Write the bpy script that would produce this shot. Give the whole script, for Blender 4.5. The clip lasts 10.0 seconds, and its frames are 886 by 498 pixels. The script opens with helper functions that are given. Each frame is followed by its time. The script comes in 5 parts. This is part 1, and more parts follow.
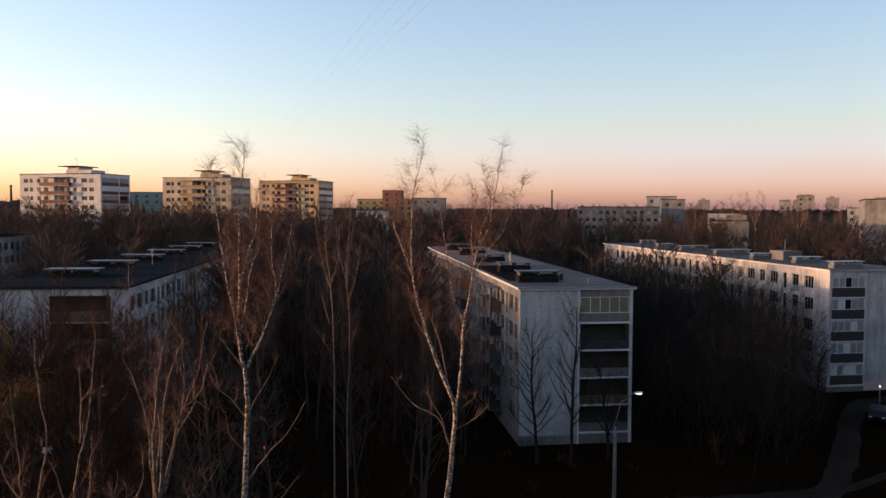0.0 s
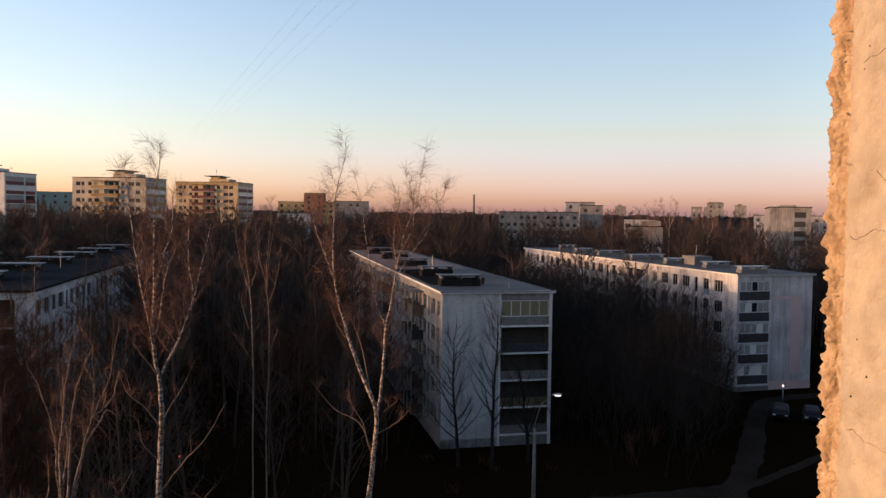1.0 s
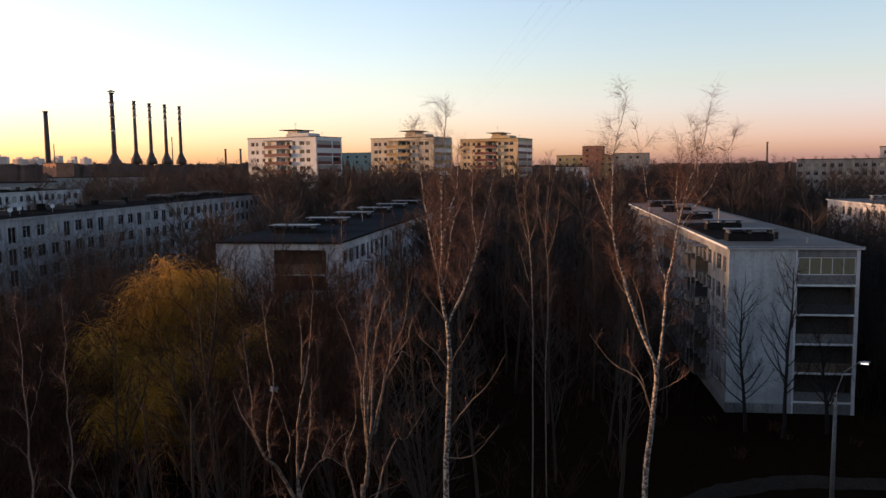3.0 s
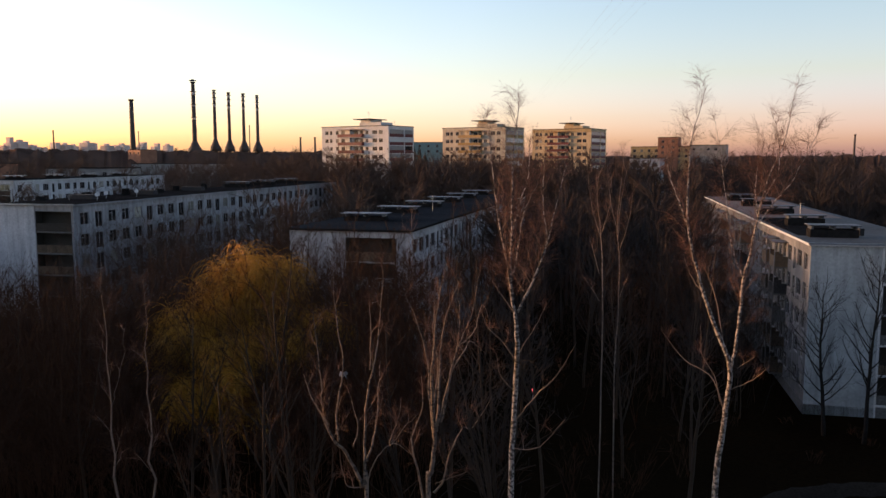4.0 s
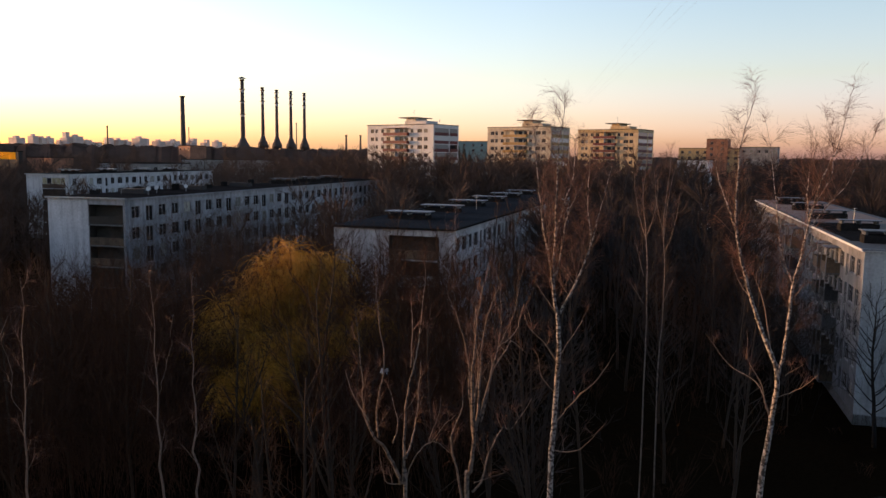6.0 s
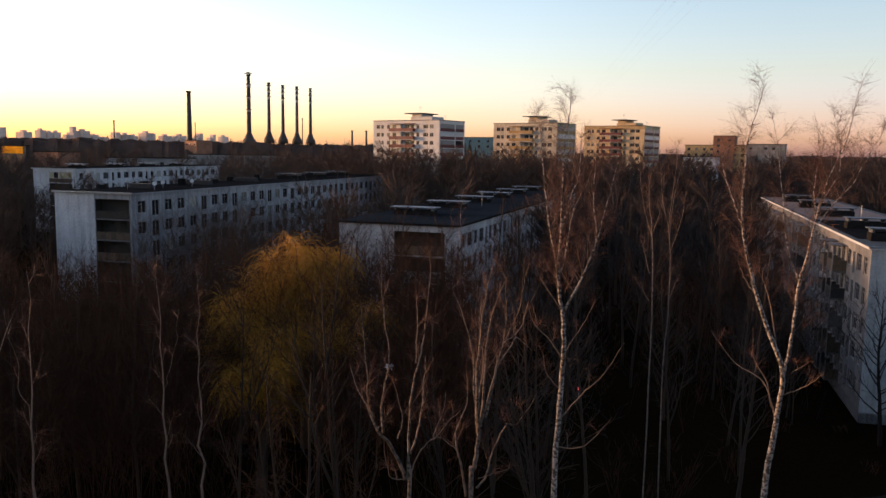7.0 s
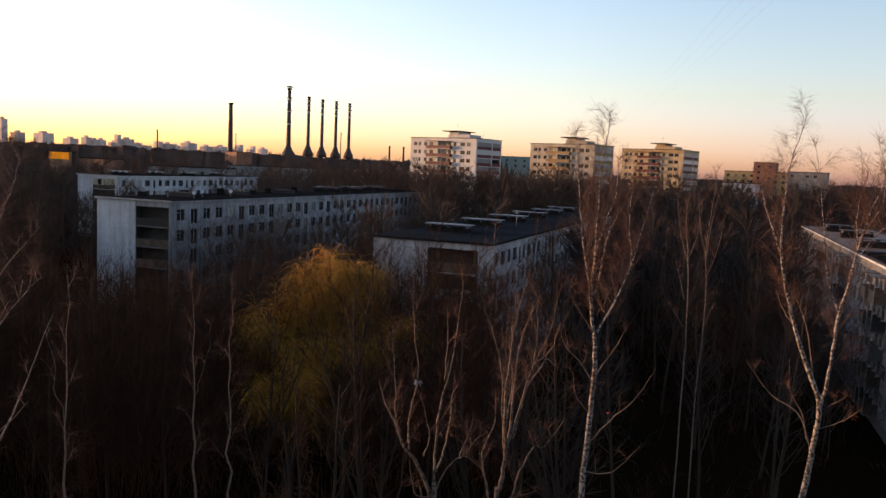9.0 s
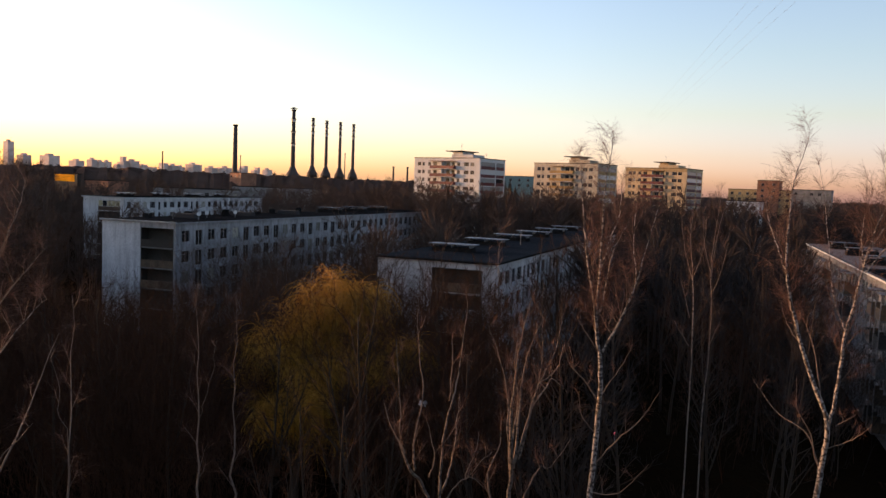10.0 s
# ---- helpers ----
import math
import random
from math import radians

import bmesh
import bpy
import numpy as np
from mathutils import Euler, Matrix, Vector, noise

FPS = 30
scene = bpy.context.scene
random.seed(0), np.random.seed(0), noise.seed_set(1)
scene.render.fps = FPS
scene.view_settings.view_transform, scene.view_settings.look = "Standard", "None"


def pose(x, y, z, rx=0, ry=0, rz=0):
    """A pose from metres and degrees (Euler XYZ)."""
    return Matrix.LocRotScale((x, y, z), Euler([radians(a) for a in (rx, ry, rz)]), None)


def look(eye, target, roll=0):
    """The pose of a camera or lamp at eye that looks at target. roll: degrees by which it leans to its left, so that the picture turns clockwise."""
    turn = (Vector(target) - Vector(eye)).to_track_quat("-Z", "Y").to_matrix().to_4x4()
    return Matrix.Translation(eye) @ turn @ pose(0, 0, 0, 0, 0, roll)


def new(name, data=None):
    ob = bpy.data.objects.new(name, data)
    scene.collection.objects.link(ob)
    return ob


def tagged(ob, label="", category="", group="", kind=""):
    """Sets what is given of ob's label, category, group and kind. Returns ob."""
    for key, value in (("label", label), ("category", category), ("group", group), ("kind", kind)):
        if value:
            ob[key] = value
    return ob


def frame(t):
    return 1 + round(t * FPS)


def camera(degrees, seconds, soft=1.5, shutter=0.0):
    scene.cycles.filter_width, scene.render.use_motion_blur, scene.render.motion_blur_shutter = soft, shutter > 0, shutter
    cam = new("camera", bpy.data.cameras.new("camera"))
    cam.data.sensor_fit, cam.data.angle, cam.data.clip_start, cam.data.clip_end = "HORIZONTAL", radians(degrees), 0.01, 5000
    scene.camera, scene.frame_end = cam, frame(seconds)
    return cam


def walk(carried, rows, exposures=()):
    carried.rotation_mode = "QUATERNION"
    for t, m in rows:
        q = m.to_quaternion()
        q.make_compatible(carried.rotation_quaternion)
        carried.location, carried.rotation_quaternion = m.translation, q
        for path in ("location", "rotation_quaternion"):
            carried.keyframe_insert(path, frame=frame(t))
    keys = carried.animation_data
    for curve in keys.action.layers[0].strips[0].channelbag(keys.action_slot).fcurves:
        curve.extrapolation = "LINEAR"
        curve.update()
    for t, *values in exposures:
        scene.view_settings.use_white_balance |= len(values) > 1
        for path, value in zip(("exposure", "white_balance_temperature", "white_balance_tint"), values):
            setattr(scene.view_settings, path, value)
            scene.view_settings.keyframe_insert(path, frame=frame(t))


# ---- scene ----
# camera: held out over a balcony on the eighth floor, turning on the spot
EYE = (0.0, 0.0, 22.0)
cam = camera(58.92, 10.0, soft=1.5)
ROWS = [
    (0.0, 0.00, -2.83, -0.23), (0.5, -2.53, -3.00, -0.79), (1.0, -5.64, -2.50, -0.78), (1.5, -0.30, -3.44, -0.92),
    (2.0, 3.58, -4.64, -0.77), (2.5, 8.96, -5.79, 0.33), (3.0, 14.43, -5.90, 0.65), (3.2, 16.24, -6.33, 0.34), (4.3, 21.60, -6.95, 0.06), (4.5, 23.29, -7.38, -0.02),
    (5.0, 24.05, -7.17, -0.19), (5.5, 22.46, -6.63, -0.92), (5.7, 22.73, -6.58, -0.60), (6.8, 23.18, -7.00, -0.82), (7.0, 23.25, -6.99, -0.82), (7.5, 24.11, -6.79, -0.54),
    (8.0, 24.13, -6.48, -0.71), (8.5, 30.75, -6.88, -0.55), (9.0, 25.88, -5.79, -2.54), (9.5, 25.11, -4.70, -3.85),
    (10.0, 26.16, -4.36, -2.21),
]
STOPS, KELVIN, TINT = 0.0, 6900.0, 29.0
walk(cam, [(t, pose(*EYE, 90 + pitch, roll, yaw)) for t, yaw, pitch, roll in ROWS], [(0.0, STOPS, KELVIN, TINT), (10.0, STOPS, KELVIN, TINT)])

# light: a low evening sun far round to the left, clear sky
SUN_AZ, SUN_EL = -95.0, 3.7
world = bpy.data.worlds.new("world")
scene.world = world
world.use_nodes = True
nt = world.node_tree
sky = nt.nodes.new("ShaderNodeTexSky")
sky.sky_type, sky.sun_disc = "NISHITA", False
sky.sun_elevation, sky.sun_rotation = radians(SUN_EL), radians(SUN_AZ)
sky.air_density, sky.dust_density, sky.ozone_density = 1.0, 1.2, 2.0
nt.nodes["Background"].inputs["Strength"].default_value = 0.54
# the rosy belt that lies low along the evening sky
where, axes = nt.nodes.new("ShaderNodeTexCoord"), nt.nodes.new("ShaderNodeSeparateXYZ")
belt, tone = nt.nodes.new("ShaderNodeValToRGB"), nt.nodes.new("ShaderNodeMixRGB")
belt.color_ramp.elements[0].color, belt.color_ramp.elements[1].color = (1.48, 1.42, 4.9, 1), (1.09, 1.085, 1.10, 1)
belt.color_ramp.elements[0].position, belt.color_ramp.elements[1].position = 0.0, 0.17
for place, shade in ((0.02, (1.34, 1.24, 2.95, 1)), (0.05, (1.19, 1.10, 1.95, 1)), (0.10, (1.13, 1.08, 1.22, 1))):
    belt.color_ramp.elements.new(place).color = shade
tone.blend_type, tone.inputs[0].default_value = "MULTIPLY", 1.0
nt.links.new(where.outputs["Generated"], axes.inputs[0])
nt.links.new(axes.outputs["Z"], belt.inputs[0])
side = nt.nodes.new("ShaderNodeMapRange")
side.inputs[1].default_value, side.inputs[2].default_value = -1.05, 0.3
nt.links.new(axes.outputs["X"], side.inputs[0])
nt.links.new(side.outputs[0], tone.inputs[0])
nt.links.new(sky.outputs[0], tone.inputs[1])
nt.links.new(belt.outputs[0], tone.inputs[2])
# brighter towards the sunset, deeper away from it
fall, deepen = nt.nodes.new("ShaderNodeMapRange"), nt.nodes.new("ShaderNodeMixRGB")
for slot, value in ((1, -0.30), (2, 0.45), (3, 1.20), (4, 0.82)):
    fall.inputs[slot].default_value = value
deepen.blend_type, deepen.inputs[0].default_value = "MULTIPLY", 1.0
nt.links.new(axes.outputs["X"], fall.inputs[0])
nt.links.new(tone.outputs[0], deepen.inputs[1])
nt.links.new(fall.outputs[0], deepen.inputs[2])
nt.links.new(deepen.outputs[0], nt.nodes["Background"].inputs[0])
sun = new("sun", bpy.data.lights.new("sun", "SUN"))
sun.data.energy, sun.data.angle, sun.data.color = 5.0, radians(0.6), (1.0, 0.60, 0.31)
sa, se = radians(SUN_AZ), radians(SUN_EL)
sun.matrix_world = look((0, 0, 60), (-math.sin(sa) * 60, -math.cos(sa) * 60, 60 - 60 * math.tan(se)))


# ---- materials ----
def material(name, col, col2=None, rough=0.85, scale=1.0, big=0.15, stain=0.25, bump=0.15, metal=0.0, vary=0.0, spec=0.4):
    """Two scales of variation between two colours, fine relief, and a change from piece to piece (vary)."""
    m = bpy.data.materials.new(name)
    m.use_nodes = True
    n, l = m.node_tree.nodes, m.node_tree.links
    bsdf = n["Principled BSDF"]
    co = n.new("ShaderNodeTexCoord")
    fine = n.new("ShaderNodeTexNoise")
    fine.inputs["Scale"].default_value, fine.inputs["Detail"].default_value = 6.0 * scale, 6.0
    large = n.new("ShaderNodeTexNoise")
    large.inputs["Scale"].default_value, large.inputs["Detail"].default_value = big * scale, 4.0
    for tex in (fine, large):
        l.new(co.outputs["Object"], tex.inputs["Vector"])
    mix = n.new("ShaderNodeMixRGB")
    mix.inputs[1].default_value = (*col, 1)
    mix.inputs[2].default_value = (*(col2 or [c * 0.7 for c in col]), 1)
    spread = n.new("ShaderNodeMapRange")
    spread.inputs[1].default_value, spread.inputs[2].default_value = 0.35, 0.65
    l.new(fine.outputs[0], spread.inputs[0])
    l.new(spread.outputs[0], mix.inputs[0])
    dirt = n.new("ShaderNodeMapRange")
    dirt.inputs[1].default_value, dirt.inputs[2].default_value = 0.35, 0.7
    dirt.inputs[3].default_value, dirt.inputs[4].default_value = 1.0, 1.0 - stain
    l.new(large.outputs[0], dirt.inputs[0])
    mul = n.new("ShaderNodeMixRGB")
    mul.blend_type, mul.inputs[0].default_value = "MULTIPLY", 1.0
    l.new(mix.outputs[0], mul.inputs[1])
    l.new(dirt.outputs[0], mul.inputs[2])
    last = mul
    if vary:
        info = n.new("ShaderNodeObjectInfo")
        rng = n.new("ShaderNodeMapRange")
        rng.inputs[3].default_value, rng.inputs[4].default_value = 1.0 - vary, 1.0 + vary
        l.new(info.outputs["Random"], rng.inputs[0])
        last = n.new("ShaderNodeMixRGB")
        last.blend_type, last.inputs[0].default_value = "MULTIPLY", 1.0
        l.new(mul.outputs[0], last.inputs[1])
        l.new(rng.outputs[0], last.inputs[2])
    l.new(last.outputs[0], bsdf.inputs["Base Color"])
    if bump:
        b = n.new("ShaderNodeBump")
        b.inputs["Strength"].default_value, b.inputs["Distance"].default_value = bump, 0.03
        l.new(fine.outputs[0], b.inputs["Height"])
        l.new(b.outputs[0], bsdf.inputs["Normal"])
    bsdf.inputs["Roughness"].default_value, bsdf.inputs["Metallic"].default_value = rough, metal
    bsdf.inputs["Specular IOR Level"].default_value = spec
    return m


def panel_material(name, col, joint=0.55, wide=3.2, high=2.7, stain=0.3):
    """Painted concrete panels: rain streaks, patches and dark joints, one panel a storey high."""
    m = material(name, col, [c * 0.82 for c in col], rough=0.9, scale=0.7, big=0.5, stain=stain, bump=0.12)
    n, l = m.node_tree.nodes, m.node_tree.links
    bsdf = n["Principled BSDF"]
    src = bsdf.inputs["Base Color"].links[0].from_socket
    co = n.new("ShaderNodeTexCoord")
    squeeze = n.new("ShaderNodeMapping")
    squeeze.inputs["Scale"].default_value = (1.6, 1.6, 0.12)
    streak = n.new("ShaderNodeTexNoise")
    streak.inputs["Scale"].default_value, streak.inputs["Detail"].default_value = 1.0, 5.0
    l.new(co.outputs["Object"], squeeze.inputs["Vector"])
    l.new(squeeze.outputs[0], streak.inputs["Vector"])
    rng = n.new("ShaderNodeMapRange")
    rng.inputs[1].default_value, rng.inputs[2].default_value = 0.45, 0.72
    rng.inputs[3].default_value, rng.inputs[4].default_value = 1.0, 1.0 - stain
    l.new(streak.outputs[0], rng.inputs[0])
    mul = n.new("ShaderNodeMixRGB")
    mul.blend_type, mul.inputs[0].default_value = "MULTIPLY", 1.0
    l.new(src, mul.inputs[1])
    l.new(rng.outputs[0], mul.inputs[2])
    l.new(mul.outputs[0], bsdf.inputs["Base Color"])
    return m


def glass_material(name, curtain=(0.35, 0.33, 0.28), share=0.16, dark=(0.012, 0.014, 0.018)):
    """Panes before dark rooms, some with curtains close behind."""
    m = bpy.data.materials.new(name)
    m.use_nodes = True
    n, l = m.node_tree.nodes, m.node_tree.links
    bsdf = n["Principled BSDF"]
    info = n.new("ShaderNodeObjectInfo")
    ramp = n.new("ShaderNodeValToRGB")
    ramp.color_ramp.interpolation = "CONSTANT"
    ramp.color_ramp.elements[0].color = (*dark, 1)
    ramp.color_ramp.elements[1].position = 1.0 - share
    ramp.color_ramp.elements[1].color = (*[c * 0.45 for c in curtain], 1)
    e = ramp.color_ramp.elements.new(1.0 - share * 0.35)
    e.color = (*curtain, 1)
    l.new(info.outputs["Random"], ramp.inputs[0])
    l.new(ramp.outputs[0], bsdf.inputs["Base Color"])
    bsdf.inputs["Roughness"].default_value = 0.09
    bsdf.inputs["Specular IOR Level"].default_value = 0.3
    return m


def bark_material(name, col, mark=(0.055, 0.042, 0.034), amount=0.60):
    """Pale birch bark with dark cross-wise marks."""
    m = material(name, col, [c * 0.75 for c in col], rough=0.8, scale=2.0, stain=0.45, bump=0.4)
    n, l = m.node_tree.nodes, m.node_tree.links
    bsdf = n["Principled BSDF"]
    src = bsdf.inputs["Base Color"].links[0].from_socket
    co = n.new("ShaderNodeTexCoord")
    squeeze = n.new("ShaderNodeMapping")
    squeeze.inputs["Scale"].default_value = (8.0, 8.0, 8.5)
    tex = n.new("ShaderNodeTexNoise")
    tex.inputs["Scale"].default_value, tex.inputs["Detail"].default_value = 1.0, 6.0
    l.new(co.outputs["Object"], squeeze.inputs["Vector"])
    l.new(squeeze.outputs[0], tex.inputs["Vector"])
    ramp = n.new("ShaderNodeMapRange")
    ramp.inputs[1].default_value, ramp.inputs[2].default_value = amount, amount + 0.07
    l.new(tex.outputs[0], ramp.inputs[0])
    mix = n.new("ShaderNodeMixRGB")
    mix.inputs[2].default_value = (*mark, 1)
    l.new(ramp.outputs[0], mix.inputs[0])
    l.new(src, mix.inputs[1])
    l.new(mix.outputs[0], bsdf.inputs["Base Color"])
    return m


def glow_material(name, col, strength):
    m = bpy.data.materials.new(name)
    m.use_nodes = True
    b = m.node_tree.nodes["Principled BSDF"]
    b.inputs["Emission Color"].default_value, b.inputs["Emission Strength"].default_value = (*col, 1), strength
    return m


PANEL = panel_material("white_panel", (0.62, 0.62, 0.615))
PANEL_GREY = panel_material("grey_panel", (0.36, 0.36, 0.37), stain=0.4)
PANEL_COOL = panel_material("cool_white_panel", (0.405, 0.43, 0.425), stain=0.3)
# darkened panel: tree shade on the long side is put into the colour
PANEL_SHADE = panel_material("tree_shade_panel", (0.20, 0.196, 0.192), stain=0.4)
PANEL_DIM = panel_material("weathered_panel", (0.27, 0.255, 0.24), stain=0.45)
PANEL_PALE = panel_material("pale_grey_panel", (0.52, 0.50, 0.495), stain=0.4)
PANEL_WARM = panel_material("cream_panel", (0.60, 0.51, 0.37))
PANEL_AMBER = panel_material("amber_panel", (0.58, 0.43, 0.25), stain=0.2)
PANEL_TOWER = panel_material("tower_panel", (0.66, 0.63, 0.58), stain=0.15)
PANEL_YELLOW = panel_material("yellow_panel", (0.44, 0.31, 0.15), stain=0.2)
CONCRETE = material("concrete", (0.36, 0.35, 0.33), (0.24, 0.23, 0.22), scale=1.0, stain=0.4, bump=0.3)
FELT = material("roofing_felt", (0.024, 0.023, 0.022), (0.014, 0.014, 0.014), rough=1.0, spec=0.0, scale=0.4, big=0.25, stain=0.5)
FELT_MID = material("grey_roofing_felt", (0.028, 0.033, 0.036), (0.017, 0.020, 0.022), rough=1.0, spec=0.0, scale=0.4, big=0.25, stain=0.5)
FELT_PALE = material("weathered_roofing_felt", (0.080, 0.096, 0.100), (0.050, 0.058, 0.060), rough=0.9, spec=0.2, scale=0.4, big=0.2, stain=0.55)
CONC_DARK = material("grimy_concrete", (0.17, 0.165, 0.155), (0.10, 0.097, 0.09), scale=1.0, stain=0.5, bump=0.3)
CAP_GREY = material("dull_zinc", (0.19, 0.21, 0.225), (0.12, 0.13, 0.14), rough=0.7, scale=0.8, stain=0.5)
CAP_DARK = material("tarred_sheet", (0.085, 0.095, 0.105), (0.05, 0.055, 0.06), rough=0.6, scale=0.8, stain=0.5)
SHEET = material("zinc_sheet", (0.34, 0.37, 0.40), (0.24, 0.26, 0.29), rough=0.35, metal=0.6, scale=0.5)
TRIM = material("white_trim", (0.66, 0.66, 0.65), (0.50, 0.50, 0.48), rough=0.7, stain=0.3)
FRAME = material("window_paint", (0.30, 0.29, 0.28), (0.17, 0.16, 0.15), rough=0.5, vary=0.25)
GLASS = glass_material("window_glass")
GLASS_DARK = glass_material("loggia_glass", curtain=(0.36, 0.32, 0.20), share=0.72)
GLASS_LACE = glass_material("lace_curtained_glass", curtain=(0.55, 0.54, 0.50), share=0.9)
# matt amber, no mirror: the sunset's reflection is put into the colour
SUNSET_GLASS = material("painted_sunset_glass", (0.90, 0.40, 0.025), (0.80, 0.33, 0.02), rough=0.6, bump=0.02, spec=0.0)
DARK = material("dark_recess", (0.035, 0.033, 0.032), (0.02, 0.02, 0.02), rough=0.9)
# brown kept near black: the shade inside recesses is put into this colour
SHADED_WALL = material("shade_brown_wall", (0.045, 0.038, 0.03), (0.03, 0.026, 0.02), rough=0.9)
BLACK_SHEET = material("black_sheeting", (0.03, 0.03, 0.032), (0.02, 0.02, 0.02), rough=0.5)
REDBROWN = material("red_brown_sheeting", (0.14, 0.026, 0.021), (0.095, 0.019, 0.016), rough=0.6, vary=0.15)
OCHRE = material("ochre_sheeting", (0.40, 0.24, 0.07), (0.28, 0.17, 0.06), rough=0.6, vary=0.15)
BROWN = material("brown_boards", (0.13, 0.085, 0.05), (0.08, 0.055, 0.035), rough=0.8, vary=0.3)
PINK = material("pink_paint", (0.52, 0.37, 0.35), (0.46, 0.33, 0.31), rough=0.9, stain=0.2)
STAIR_BLUE = material("blue_grey_panel", (0.16, 0.20, 0.25), (0.12, 0.15, 0.19), rough=0.5)
BRICK = material("brick_wall", (0.34, 0.16, 0.09), (0.24, 0.11, 0.07), rough=0.9, scale=2.0, stain=0.3)
TEAL = material("teal_cladding", (0.12, 0.22, 0.23), (0.09, 0.17, 0.18), rough=0.5)
STACK = material("sooty_steel", (0.085, 0.062, 0.05), (0.05, 0.037, 0.03), rough=0.7, stain=0.5)
STACK_PALE = material("worn_white_band", (0.78, 0.72, 0.66), (0.5, 0.44, 0.4), rough=0.8)
# pale rosy wall: the haze of distance is put into its colour
FAR_WALL = material("haze_toned_wall", (0.74, 0.58, 0.49), (0.64, 0.50, 0.43), rough=0.9, vary=0.2)
BIRCH = bark_material("birch_bark", (0.50, 0.41, 0.345), amount=0.465)
BIRCH_TAN = bark_material("tan_birch_bark", (0.28, 0.195, 0.145), amount=0.50)
BIRCH_LIMB = bark_material("birch_limb_bark", (0.25, 0.17, 0.125), amount=0.58)
TWIG = material("birch_twigs", (0.175, 0.075, 0.045), (0.115, 0.052, 0.033), rough=0.8, bump=0)
TRUNK = material("grey_bark", (0.048, 0.028, 0.015), (0.028, 0.016, 0.009), rough=0.95, scale=2.0, bump=0.6, vary=0.25)
DARK_BARK = material("dark_bark", (0.022, 0.019, 0.017), (0.014, 0.012, 0.011), rough=0.95, bump=0, spec=0.1)
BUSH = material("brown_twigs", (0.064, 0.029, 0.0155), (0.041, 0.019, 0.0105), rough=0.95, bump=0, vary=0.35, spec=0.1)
# lighter than the near twigs: a veil of haze is put into this colour
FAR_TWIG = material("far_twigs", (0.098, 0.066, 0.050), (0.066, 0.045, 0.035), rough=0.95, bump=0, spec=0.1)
# darker twig copies: the shade of the right-hand woods is in the colour
PARK_TWIG = material("shaded_brown_twigs", (0.055, 0.042, 0.036), (0.037, 0.028, 0.024), rough=0.95, bump=0, spec=0.1)
SHADE_TWIG = material("deep_shade_twigs", (0.030, 0.024, 0.020), (0.019, 0.0155, 0.013), rough=0.95, bump=0, spec=0.1)
# distant canopy colour, lightened to hold the haze
FAR_CANOPY = material("haze_toned_crowns", (0.12, 0.072, 0.052), (0.075, 0.046, 0.034), rough=1.0, bump=0, big=0.03, stain=0.5, spec=0.0)
WILLOW = material("yellow_willow_shoots", (0.66, 0.30, 0.016), (0.42, 0.185, 0.010), rough=0.7, bump=0, big=0.4, stain=0.5)
FIR = material("fir_needles", (0.018, 0.028, 0.018), (0.012, 0.018, 0.012), rough=0.9)
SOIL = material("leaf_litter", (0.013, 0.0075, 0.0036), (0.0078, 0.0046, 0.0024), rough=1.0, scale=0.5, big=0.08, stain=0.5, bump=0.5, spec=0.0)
ASPHALT = material("worn_asphalt", (0.036, 0.028, 0.021), (0.020, 0.0155, 0.012), rough=1.0, scale=1.0, stain=0.4, spec=0.0)
PLASTER = material("lime_plaster", (0.46, 0.42, 0.33), (0.37, 0.33, 0.25), rough=0.9, scale=4.0, big=2.5, stain=0.25, bump=0.8)
CHIPS = material("broken_mortar", (0.60, 0.47, 0.31), (0.40, 0.28, 0.165), rough=0.9, scale=9.0, bump=0.7, vary=0.08)
# near-black for the shade inside small holes and cracks
HOLE = material("hole_shade", (0.03, 0.022, 0.018), rough=1.0, bump=0)
STEEL = material("galvanised_steel", (0.30, 0.30, 0.30), (0.22, 0.22, 0.22), rough=0.5, metal=0.5)
RUBBER = material("black_rubber", (0.02, 0.02, 0.02), rough=0.8)
CAR_DARK = material("dark_car_paint", (0.007, 0.008, 0.011), rough=0.5, spec=0.2, bump=0)
CAR_RED = material("red_car_paint", (0.28, 0.02, 0.02), rough=0.3, bump=0)
WHITE_FILM = material("white_plastic_film", (0.4, 0.4, 0.4), rough=0.4)
LAMP_GLOW = glow_material("lamp_lens", (1.0, 0.93, 0.82), 2.2)


